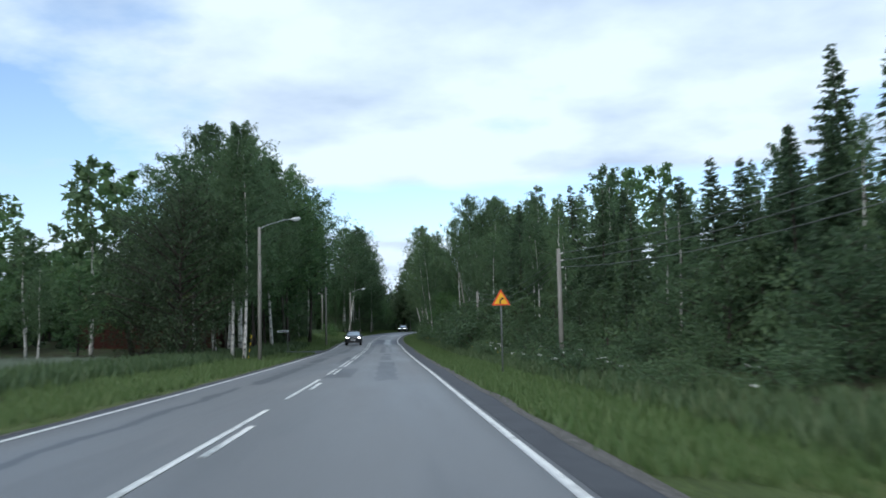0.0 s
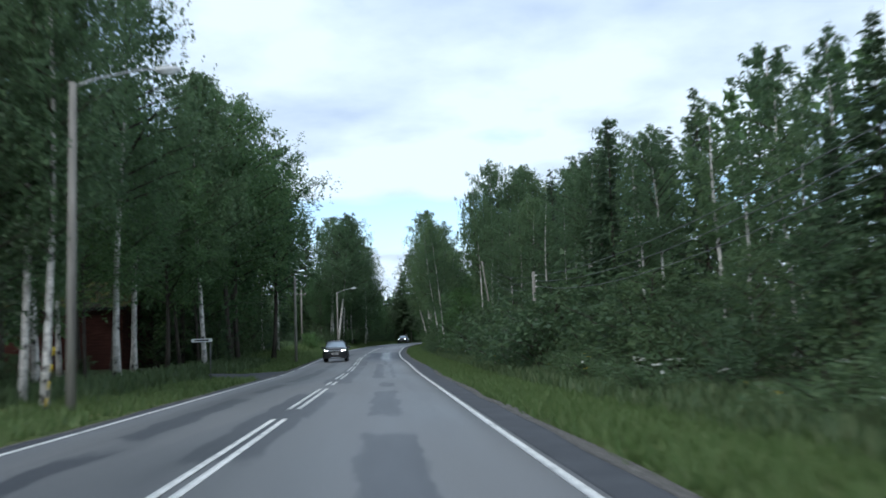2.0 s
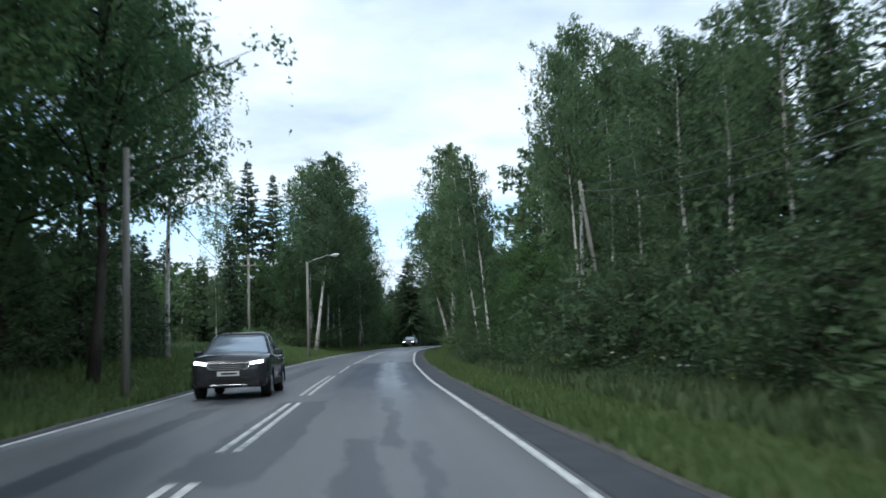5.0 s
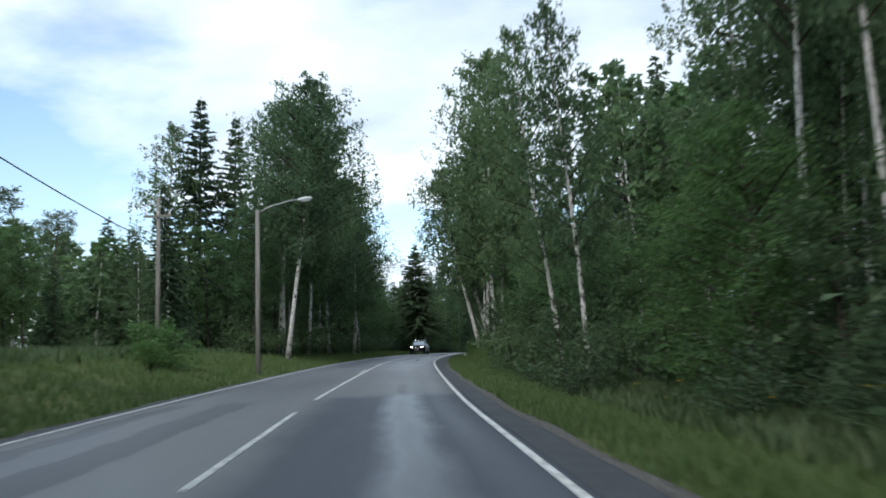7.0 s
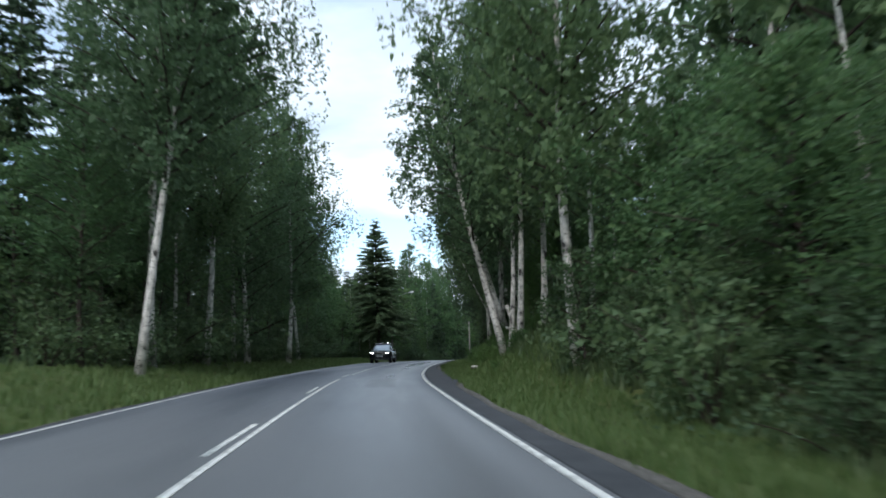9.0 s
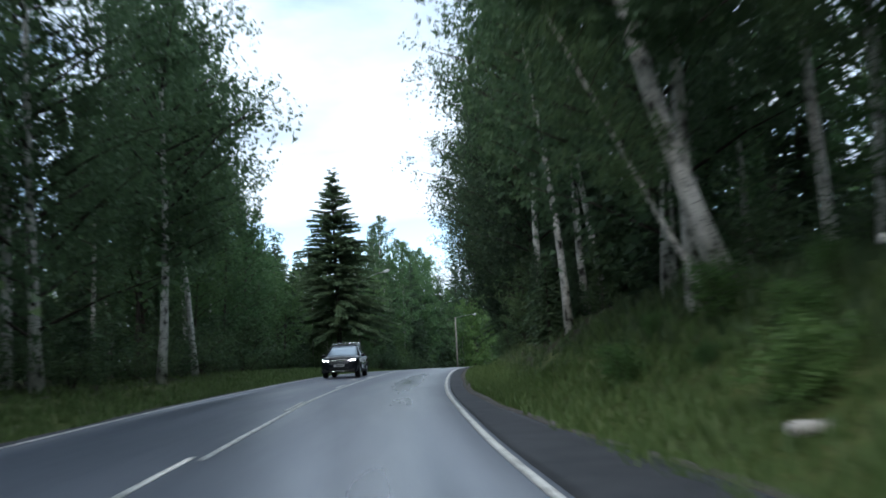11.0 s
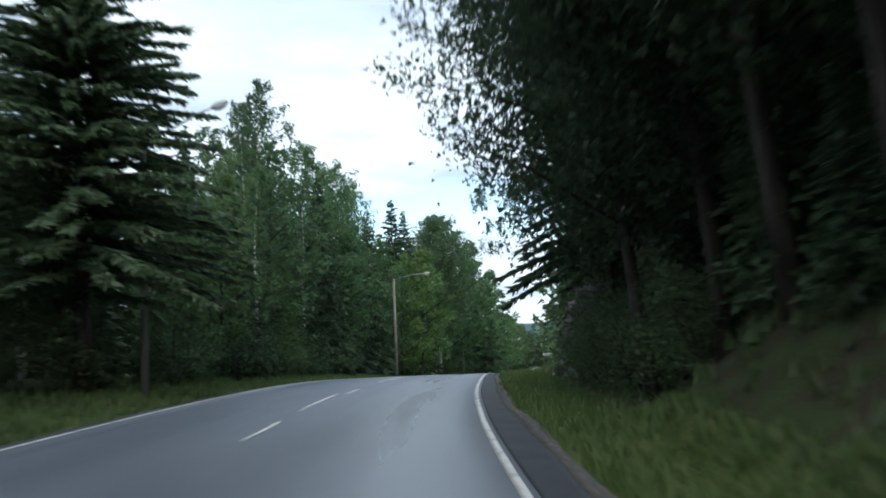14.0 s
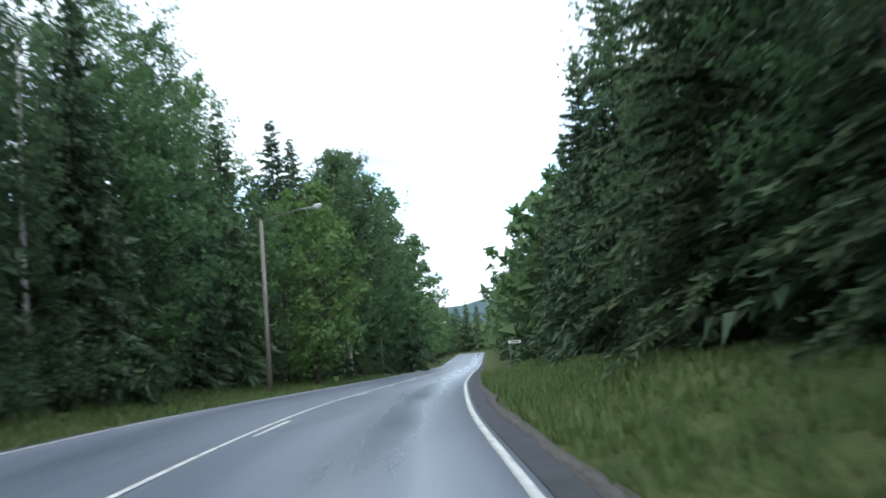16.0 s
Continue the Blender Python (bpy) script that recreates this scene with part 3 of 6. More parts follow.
# ---------------------------------------------------------------- ground and road
def build_ground():
    st = np.concatenate([[-2600, -700, -200], np.arange(-80, 341, 2.0), np.arange(345, 561, 7.0), [800, 1500, 2900]])
    of = np.array([-2600, -700, -200, -110, -70, -50, -38, -30, -25, -21, -18, -15.5, -13.5, -12, -11, -10, -9.2, -8.4, -7.6, -6.9, -6.2, -5.6, -5, -4.4, -3.9, -3.4,
                   3.4, 4.0, 4.5, 5.0, 5.6, 6.2, 6.9, 7.6, 8.4, 9.2, 10, 11, 12, 13.5, 15.5, 18, 21, 25, 30, 38, 50, 70, 110, 200, 700, 2600])
    Y, O = np.meshgrid(st, of, indexing="ij")
    Yc = np.clip(Y, -80, 560)
    P = spots_np(Yc, np.clip(O, -400, 400))
    P[..., 0] = np.where(np.abs(O) > 200, O, P[..., 0])
    P[..., 1] = np.where((np.abs(O) > 110) | (Y != Yc), Y, P[..., 1])
    rng = np.random.default_rng(5)
    wob = rng.normal(size=Y.shape) * np.clip((np.abs(O) - 5) / 6, 0, 1) * 0.09
    P[..., 2] += np.where(np.abs(O) < 60, wob, 0)
    P[..., 2] -= np.where(np.abs(O) < 3.5, 0.15, 0.0)
    far = np.clip((np.abs(O) - 60) / 400, 0, 1)
    P[..., 2] += far * 4.0
    n, k = Y.shape
    i = np.arange(n - 1)[:, None] * k
    j = np.arange(k - 1)[None]
    f = np.stack([i + j, i + j + 1, i + k + j + 1, i + k + j], -1).reshape(-1, 4)
    mid = np.abs((O[:-1, :-1] + O[:-1, 1:]) / 2)
    edge = np.where(O[:-1, :-1] > 0, np.where((Y[:-1, :-1] > 191) & (Y[:-1, :-1] < 262), np.where(Y[:-1, :-1] > 203, 6.1, 6.9), 9.5), np.where(Y[:-1, :-1] > 176, 7.4, 10.5))
    meadow = (O[:-1, :-1] < 0) & (((Y[:-1, :-1] > 104) & (Y[:-1, :-1] < 172)) | (Y[:-1, :-1] < 48))
    idx = np.where((mid > edge) & (mid < 60) & ~(meadow & (mid < 30)) & (Y[:-1, :-1] < 380), 1, 0).ravel()
    me = mesh_np("ground", P.reshape(-1, 3), f, None, True, [M["ground"], M["litter"]], idx)
    tagged(new("ground", me), "grassy verges and forest floor along a country road", "ground", kind="structure")


build_ground()


def ribbon(y0, y1, o0, o1, z, step=2.0, crown=True):
    """Vertices, quads and road coordinates of a strip along the road; o0, o1: numbers or functions of y."""
    n = max(2, int(math.ceil((y1 - y0) / step)) + 1)
    y = np.linspace(y0, y1, n)
    a = o0(y) if callable(o0) else np.full(n, float(o0))
    b = o1(y) if callable(o1) else np.full(n, float(o1))
    m = 2 if np.max(np.abs(b - a)) < 1.2 else 9
    t = np.linspace(0, 1, m)
    O = a[:, None] + (b - a)[:, None] * t
    Y = np.repeat(y[:, None], m, 1)
    P = spots_np(Y, O)
    P[..., 2] = lookup(LV, Y) - 0.008 * np.abs(O) + z
    i = np.arange(n - 1)[:, None] * m
    j = np.arange(m - 1)[None]
    f = np.stack([i + j, i + j + 1, i + m + j + 1, i + m + j], -1).reshape(-1, 4)
    return P.reshape(-1, 3), f, np.stack([Y, O], -1).reshape(-1, 2)


def strip_mesh(name, y0, y1, o0, o1, z, material, thick=0.03, step=2.0):
    v, f, uv = ribbon(y0, y1, o0, o1, z, step)
    n = len(v)
    # skirt: the outline of the strip let down by its thickness
    m = int(f[0][3] - f[0][0])
    rows = n // m
    ring = [r * m for r in range(rows)] + [(rows - 1) * m + c for c in range(1, m)] + [r * m + m - 1 for r in range(rows - 2, -1, -1)] + list(range(m - 2, 0, -1))
    low = v[ring] - (0, 0, thick)
    k = len(ring)
    s = np.array([[ring[i], n + i, n + (i + 1) % k, ring[(i + 1) % k]] for i in range(k)])
    me = mesh_np(name, np.vstack([v, low]), np.vstack([f, s]), material, False)
    lay = me.uv_layers.new(name="road")
    uvs = np.vstack([uv, uv[ring]])
    li = np.empty(len(me.loops), np.int32)
    me.loops.foreach_get("vertex_index", li)
    lay.data.foreach_set("uv", uvs[li].astype(np.float32).ravel())
    return me


def right_edge(y):
    """Outer edge of the paved shoulder; it widens twice."""
    w = 4.10 + 0.35 * np.exp(-(((y - 83) / 5) ** 2)) + 0.85 * np.exp(-(((y - 181) / 9) ** 2)) + 0.03 * np.sin(y * 0.43) + 0.02 * np.sin(y * 1.13)
    return w


def right_line(y):
    return np.interp(y, [0, 30, 72, 110, 145, 185, 207, 240, 263, 300], [3.52, 3.5, 3.42, 3.43, 3.56, 3.50, 3.57, 3.52, 3.66, 3.6])


def left_line(y):
    return np.interp(y, [0, 40, 80, 115, 150, 190, 215, 245, 270, 300], [-2.95, -3.08, -3.28, -3.52, -3.67, -3.57, -3.83, -3.8, -4.0, -3.8])


def left_edge(y):
    return left_line(y) - 0.34 - 0.05 * np.sin(y * 0.7 + 1) - 0.03 * np.sin(y * 1.9)


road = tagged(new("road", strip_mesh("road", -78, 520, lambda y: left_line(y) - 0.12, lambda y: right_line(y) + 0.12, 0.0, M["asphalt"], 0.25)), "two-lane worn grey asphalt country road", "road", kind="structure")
part_mesh("shoulder", strip_mesh("shoulder", -78, 520, lambda y: right_line(y) + 0.12, right_edge, -0.002, M["shoulder"], 0.2, 1.0), road, "dark asphalt shoulder")
part_mesh("shoulder", strip_mesh("shoulder", -78, 520, left_edge, lambda y: left_line(y) - 0.12, -0.002, M["shoulder"], 0.2, 1.0), road, "dark asphalt shoulder")
part_mesh("gravel_edge", strip_mesh("gravel_edge", -78, 520, lambda y: right_edge(y) - 0.02, lambda y: right_edge(y) + 0.24 + 0.05 * np.sin(y * 0.77), -0.02, M["gravel"], 0.2, 1.0), road, "grey gravel edge")
part_mesh("gravel_edge", strip_mesh("gravel_edge", -78, 520, lambda y: left_edge(y) - 0.18 - 0.04 * np.sin(y * 0.67), lambda y: left_edge(y) + 0.02, -0.02, M["gravel"], 0.2, 1.0), road, "grey gravel edge")


def line(name, y0, y1, o, w=0.10, step=2.0):
    part_mesh(name, strip_mesh(name, y0, y1, (lambda y: o(y) - w / 2) if callable(o) else o - w / 2, (lambda y: o(y) + w / 2) if callable(o) else o + w / 2, 0.006, M["paint"], 0.005, step), road, "worn white road paint")


line("edge_line", -78, 520, right_line, 0.11)
for a, b in ((-78, 76.0), (78.6, 80.4), (83.0, 85.6), (88.0, 520)):
    line("edge_line", a, b, left_line, 0.10)
# middle of the road: two rows of paint, each with its own rhythm
ROW_L = [(-40, -30), (-28, -20), (-16, -8), (-5, 4.0), (6.2, 16.0), (19.0, 27.6), (31.4, 36.4), (39.4, 49.2), (51.8, 61.0), (63.6, 66.6), (69.4, 77.2), (80.6, 88.6), (91.0, 99.6), (102.4, 115.2),
         (152.4, 156.8), (167.4, 171.2), (182.7, 185.9), (194.4, 197.8), (206.2, 209.1), (217.4, 219.6), (227.3, 230.6), (238.0, 241.0), (243.3, 249.2), (256.9, 420)]
ROW_R = [(9.6, 13.0), (22.4, 25.6), (31.4, 36.4), (39.4, 49.2), (51.8, 61.0), (63.6, 66.6), (69.4, 77.2), (80.6, 88.6), (91.0, 99.6), (102.4, 115.2), (118.3, 127.7), (131.7, 179.5),
         (185.6, 231.9), (249.1, 251.6), (258.9, 261.9), (270.4, 273.6), (284.5, 287.5), (296, 299), (309, 312), (322, 325)]


def mid_left(y):
    return np.interp(y, [183, 196, 207, 218, 230, 239, 246], [-0.02, -0.04, -0.20, -0.26, -0.28, -0.06, -0.2])


def mid_right(y):
    return np.interp(y, [131, 180, 186, 200, 217, 231], [0.10, 0.10, 0.15, 0.06, -0.06, -0.06])


for a, b in ROW_L:
    line("lane_dash", a, b, -0.10 if a < 180 else mid_left if a < 255 else -0.04)
for a, b in ROW_R:
    line("lane_dash", a, b, 0.10 if a < 131 else mid_right if a < 240 else 0.06 if a < 255 else 0.18)


# side road joining through the trees
def build_side_road():
    n, m = 14, 7
    P, F = [], []
    for i in range(n):
        t = i / (n - 1)
        o = -3.7 - 16 * t
        yc = 82.0 - 3.0 * t
        w = 2.0 + 4.0 * math.exp(-t * 6)
        for j in range(m):
            y = yc + (j / (m - 1) - 0.5) * 2 * w
            p = spot(y, o)
            P.append((p.x, p.y, p.z + 0.05 + 0.02 * math.sin(3 * i + j)))
    for i in range(n - 1):
        for j in range(m - 1):
            a = i * m + j
            F.append((a, a + 1, a + m + 1, a + m))
    me = mesh_np("side_road", P, F, M["shoulder"], True)
    tagged(new("side_road", me), "narrow dark asphalt side road leading into the forest", "road", kind="structure")


build_side_road()


# ---------------------------------------------------------------- trees
def curve_pts(rng, base, top, sway, n=9):
    t = np.linspace(0, 1, n)[:, None]
    p = np.array(base)[None] * (1 - t) + np.array(top)[None] * t
    a = rng.uniform(0, 6.3)
    off = np.sin(t * np.pi) * sway * np.array([math.cos(a), math.sin(a), 0]) + np.sin(t * 2.3 * np.pi) * sway * 0.4 * np.array([math.sin(a), -math.cos(a), 0])
    return p + off


def at_t(pts, t):
    x = t * (len(pts) - 1)
    i = np.clip(np.floor(x).astype(int), 0, len(pts) - 2)
    return pts[i] + (pts[i + 1] - pts[i]) * (x - i)[..., None]


def broadleaf(kind, seed, h=16.0, f0=0.28, R=3.2, n_limb=50, n_leaf=9000, size=0.20, hang=0.5, bark="bark_birch", leaf="leaf_birch", power=0.75, lean=0.5, r0=0.14, core=0.13):
    """A leafy tree: tapered trunk, rising limbs, leaves in clumps round the limbs and on hanging twigs."""
    rng = np.random.default_rng(seed)
    tr = curve_pts(rng, (0, 0, -0.3), (rng.normal() * lean, rng.normal() * lean, h * 0.97), 0.25)
    trunk = Bag()
    tt = np.linspace(0, 1, len(tr))
    trunk.add(*tube_np(tr, r0 * (1 - tt) ** 0.85 + 0.012 + 0.05 * np.exp(-tt * 30), 8))
    wood, pos, inner = Bag(), [], []
    az = rng.uniform(0, 6.3)
    per = n_leaf // n_limb
    for i in range(n_limb):
        u = (i + rng.uniform(0, 0.9)) / n_limb
        f = f0 + (0.985 - f0) * u
        az += 2.4 + rng.normal() * 0.35
        prof = (math.sin(math.pi * min(1, 0.16 + 0.84 * u) ** 0.8) + 0.10) ** power
        L = 1.07 * R * prof * rng.uniform(0.72, 1.08)
        b = at_t(tr, np.array([f]))[0]
        up = L * rng.uniform(0.35, 0.8)
        d = np.array([math.cos(az), math.sin(az), 0])
        e = b + d * L + (0, 0, up)
        c = b + d * L * 0.55 + (0, 0, up * 0.75)
        s = np.linspace(0, 1, 5)[:, None]
        q = b * (1 - s) ** 2 + c * 2 * s * (1 - s) + e * s**2
        wood.add(*tube_np(q[::2], np.linspace(0.018 + 0.012 * L, 0.008, 3), 3, False))
        k = max(8, int(per * (0.35 + 0.9 * prof)))
        nc = max(3, int(k / 24))
        cen = at_t(q, rng.uniform(0.28, 1.05, nc).clip(0, 1)) + rng.normal(size=(nc, 3)).clip(-1.5, 1.5) * 0.12 * L
        which = rng.integers(0, nc, k)
        sp = rng.normal(size=(k, 3))
        sp /= np.maximum(1.0, np.linalg.norm(sp, axis=1) / 1.7)[:, None]
        sp *= np.array([0.165, 0.165, 0.14]) * (0.6 + 0.27 * L)
        p = cen[which] + sp
        hg = rng.random(k) < hang
        # hanging twigs: the leaves of each follow one thin strand
        ns = nc + 2
        root = np.stack([cen[q4] for q4 in rng.integers(0, nc, ns)]) + rng.normal(size=(ns, 3)).clip(-1.6, 1.6) * np.array([0.16, 0.16, 0.10]) * (0.6 + 0.27 * L)
        drop = rng.gamma(2.4, 0.30, ns).clip(0.25, 1.5) * (0.5 + 0.3 * L)
        sid = rng.integers(0, ns, hg.sum())
        p[hg] = root[sid] + rng.normal(size=(hg.sum(), 3)) * 0.045
        p[hg, 2] -= drop[sid] * rng.random(hg.sum())
        p = p[p[:, 2] > 0.25 * f0 * h]
        pos.append(p)
        kc = max(2, int(k * core))
        q2 = at_t(q, rng.uniform(0.08, 0.7, kc)) + rng.normal(size=(kc, 3)) * 0.12 * L
        q2[:, 2] -= np.abs(rng.normal(size=kc)) * 0.25
        inner.append(q2)
    pos, inner = np.vstack(pos), np.vstack(inner)
    lv, lf = leaves_np(rng, pos, size, 0.6 if hang > 0.3 else 0.25, 0.62)
    iv, jf = leaves_np(rng, inner, size * 1.6, 0.4, 0.7)
    lv, lf = np.vstack([lv, iv]), np.vstack([lf, jf + len(lv)])
    return kind, trunk.mesh("trunk", M[bark], True), wood.mesh("branchwork", M["twig"]), mesh_np("crown", lv, lf, M[leaf])


def spruce(kind, seed, h=16.0, R=2.5, f0=0.06, whorl=0.42, dens=1.0, fine=1.0, leaf="needle"):
    """A spruce: whorls of drooping boughs, each a ragged double row of needle sprays."""
    rng = np.random.default_rng(seed)
    tr = curve_pts(rng, (0, 0, -0.3), (rng.normal() * 0.15, rng.normal() * 0.15, h), 0.06)
    trunk = Bag()
    tt = np.linspace(0, 1, len(tr))
    trunk.add(*tube_np(tr, 0.17 * h / 16 * (1 - tt) ** 0.9 + 0.012, 8))
    wood, P, D, S = Bag(), [], [], []
    z = f0 * h
    while z < h - 0.15:
        u = z / h
        r = R * (1 - u) ** 0.86 * (1 - 0.25 * math.exp(-u * 14)) + 0.08
        nb = 5 + int(2 * rng.random()) if u < 0.93 else 4
        a0 = rng.uniform(0, 6.3)
        for b in range(nb):
            a = a0 + 6.283 * b / nb + rng.normal() * 0.2
            L = r * rng.uniform(0.66, 1.14)
            d = np.array([math.cos(a), math.sin(a), 0])
            s = np.linspace(0, 1, 4)
            dz = (0.10 + 0.45 * u) * L * s - (0.62 - 0.35 * u) * L * s**2 + 0.10 * L * s**4
            q = np.array([0, 0, z + rng.normal() * (0.1 if R < 4 else 0.32)]) + d * (L * s)[:, None] + np.array([0, 0, 1.0]) * dz[:, None]
            q[:, :2] += at_t(tr, np.array([u]))[0][:2]
            wood.add(*tube_np(q, np.linspace(0.010 + 0.008 * L, 0.005, 4), 3, False)) if L > (0.7 if fine < 0.4 else 1.7 if fine < 0.7 else 2.6) else None
            k = max(3, int((4 + 5.2 * L) * dens))
            t = rng.uniform(0.12, 1.0, k)
            p = at_t(q, t)
            side = np.where(rng.random(k) < 0.5, -1, 1)[:, None]
            cross = np.array([-d[1], d[0], 0])
            dr = d * 0.75 + cross * side * rng.uniform(0.35, 1.0, k)[:, None]
            dr[:, 2] -= rng.uniform(0.15, 1.0, k) * (1 - 0.8 * u) * (1.0 if R < 4 else 1.8)
            P.append(p)
            D.append(dr)
            S.append(np.full(k, 0.26 + 0.17 * (L if fine > 0.4 else min(L, 2.6))) * (1.15 - 0.35 * t))
        z += whorl * rng.uniform(0.75, 1.25) * (1.15 - 0.5 * u)
    P, D, S = np.vstack(P), np.vstack(D), np.concatenate(S)
    lv, lf = leaves_np(rng, P, S * 1.4 * fine, 0.1, 0.45, D)
    return kind, trunk.mesh("trunk", M["bark"], True), wood.mesh("branchwork", M["twig"]), mesh_np("crown", lv, lf, M[leaf])


def pine(kind, seed, h=16.0, R=2.0):
    rng = np.random.default_rng(seed)
    tr = curve_pts(rng, (0, 0, -0.3), (rng.normal() * 0.4, rng.normal() * 0.4, h * 0.97), 0.2)
    trunk = Bag()
    tt = np.linspace(0, 1, len(tr))
    trunk.add(*tube_np(tr, 0.17 * (1 - tt) ** 0.8 + 0.015, 8))
    wood, pos = Bag(), []
    az = 0.0
    for i in range(34):
        u = i / 33
        f = 0.50 + 0.48 * u
        az += 2.4 + rng.normal() * 0.3
        L = R * (0.45 + 0.75 * math.sin(math.pi * (0.12 + 0.8 * u))) * rng.uniform(0.6, 1.15)
        b = at_t(tr, np.array([f]))[0]
        d = np.array([math.cos(az), math.sin(az), 0.0])
        s = np.linspace(0, 1, 4)[:, None]
        q = b + d * L * s + np.array([0, 0, 1.0]) * (0.25 + 0.35 * u) * L * s**1.5
        wood.add(*tube_np(q, np.linspace(0.03, 0.012, 4), 4, False))
        nc = 4
        cen = at_t(q, rng.uniform(0.45, 1.0, nc)) + rng.normal(size=(nc, 3)) * 0.14
        k = 80
        pos.append(cen[rng.integers(0, nc, k)] + rng.normal(size=(k, 3)) * (0.24, 0.24, 0.17))
    pos = np.vstack(pos)
    lv, lf = leaves_np(rng, pos, 0.27, -0.35, 0.38)
    return kind, trunk.mesh("trunk", M["bark_pine"], True), wood.mesh("branchwork", M["twig"]), mesh_np("crown", lv, lf, M["pine"])


def bush(kind, seed, h=2.4, R=1.7, n=1150, size=0.17, leaf="leaf_bush"):
    rng = np.random.default_rng(seed)
    wood, pos = Bag(), []
    stems = Bag()
    for i in range(11):
        a = rng.uniform(0, 6.3)
        r = R * rng.uniform(0.25, 0.95)
        e = np.array([math.cos(a) * r, math.sin(a) * r, h * rng.uniform(0.45, 0.98) * (1 - 0.35 * (r / R) ** 2)])
        s = np.linspace(0, 1, 5)[:, None]
        c = e * (0.35, 0.35, 0.75)
        q = c * 2 * s * (1 - s) + e * s**2 - np.array([0, 0, 0.15]) * (1 - s)
        (stems if i < 4 else wood).add(*tube_np(q, np.linspace(0.03, 0.008, 5), 4, False))
        nc = 7
        cen = at_t(q, rng.uniform(0.2, 1.05, nc).clip(0, 1)) + rng.normal(size=(nc, 3)).clip(-1.5, 1.5) * 0.22 * R * np.array([1, 1, 0.6])
        k = n // 11
        p = cen[rng.integers(0, nc, k)] + rng.normal(size=(k, 3)).clip(-1.7, 1.7) * np.array([0.2, 0.2, 0.17]) * R * 0.62
        pos.append(p)
    pos = np.vstack(pos)
    pos[:, 2] = np.abs(pos[:, 2]) + 0.03
    lv, lf = leaves_np(rng, pos, size, 0.1, 0.6)
    return kind, stems.mesh("stem", M["twig"]), wood.mesh("branchwork", M["twig"]), mesh_np("foliage", lv, lf, M[leaf])


LABELS = {
    "birch_tree": ("tall birch with white bark and hanging green twigs", "tree", "forest trees"),
    "alder_tree": ("leafy green alder with a dark trunk at the forest edge", "tree", "forest trees"),
    "aspen_tree": ("young light green leafy tree at the forest edge", "tree", "forest trees"),
    "spruce_tree": ("dark green spruce with drooping boughs", "tree", "forest trees"),
    "pine_tree": ("pine with a bare reddish trunk and high crown", "tree", "forest trees"),
    "willow_tree": ("broad dark green willow with leaves down to the ground", "tree", "forest trees"),
    "bush": ("dense green roadside bush with small leaves", "bush", "roadside bushes"),
}


DEEP = []  # trees deep in the forest, joined into one object further down


class Kind:
    """One prototype, whose meshes all copies share."""

    def __init__(self, made, height):
        self.name, self.trunk, self.limbs, self.crown = made
        self.h = height

    def plant(self, x, y, h, rz, z=None, lean=(0, 0), wide=1.0, label="", joined=False):
        if -39.5 < x < -21.3 and 89.5 < y < 103:
            return None  # the house stands here
        s = h / self.h
        if z is None:
            z = ground_z(x, y)
        m = pose(x, y, z - 0.05, lean[0], lean[1], 0) @ pose(0, 0, 0, 0, 0, rz) @ Matrix.Diagonal((s * wide, s * wide, s, 1))
        if joined:
            DEEP.append((self, m))
            return None
        lab, cat, grp = LABELS[self.name]
        ob = empty(self.name, m, label or lab, cat, grp)
        names = ("stem", "branchwork", "foliage") if self.name == "bush" else ("trunk", "branchwork", "crown")
        for n, me in zip(names, (self.trunk, self.limbs, self.crown)):
            tagged(part_mesh(n, me, ob), kind="stuff" if n == "branchwork" else "")
        return ob


BIRCH = [Kind(broadleaf("birch_tree", 11 + i, 19, 0.26 + 0.05 * i, 3.6 + 0.2 * i, 60, 15500, 0.155, core=0.32), 19) for i in range(3)]
WILLOW = [Kind(broadleaf("willow_tree", 201, 10, 0.03, 4.0, 64, 15000, 0.125, 0.2, "bark", "leaf_willow", 0.42, 0.3, 0.10), 10)]
BIRCH_SLIM = [Kind(broadleaf("birch_tree", 171 + i, 16, 0.06, 2.05, 44, 4600, 0.185, 0.5, "bark_birch", "leaf_birch", 0.55), 16) for i in range(3)]
ASPEN_NEAR = [Kind(broadleaf("aspen_tree", 181 + i, 8, 0.05, 2.1, 46, 15000, 0.082, 0.12, "bark", "leaf_bright", 0.6, 0.3, 0.07), 8) for i in range(2)]
UNDER = [Kind(broadleaf("alder_tree", 191 + i, 6, 0.03, 1.9, 30, 2900, 0.14, 0.15, "bark", "leaf_bush", 0.5, 0.3, 0.05), 6) for i in range(2)]
BIRCH_OVER = [Kind(broadleaf("alder_tree", 17 + i, 17, 0.20, 3.5, 60, 18500, 0.125, 0.3, "bark", "leaf_dark", core=0.3), 17) for i in range(2)]
ALDER_YOUNG = [Kind(broadleaf("alder_tree", 27 + i, 7, 0.06, 1.75, 38, 9000, 0.10, 0.2, "bark", "leaf_alder", 0.6, 0.3, 0.06), 7) for i in range(2)]
BIRCH_HIGH = [Kind(broadleaf("birch_tree", 21 + i, 19, 0.42 + 0.05 * i, 3.3, 48, 10500, 0.165, 0.6, "bark_birch", "leaf_birch", 0.6), 19) for i in range(2)]
ALDER_HIGH = [Kind(broadleaf("alder_tree", 25 + i, 19, 0.30, 3.7, 52, 11000, 0.172, 0.3, "bark", "leaf_alder", 0.6), 19) for i in range(2)]
BIRCH_THIN = [Kind(broadleaf("birch_tree", 31 + i, 18, 0.30, 2.5, 40, 6800, 0.16, 0.6), 18) for i in range(2)]
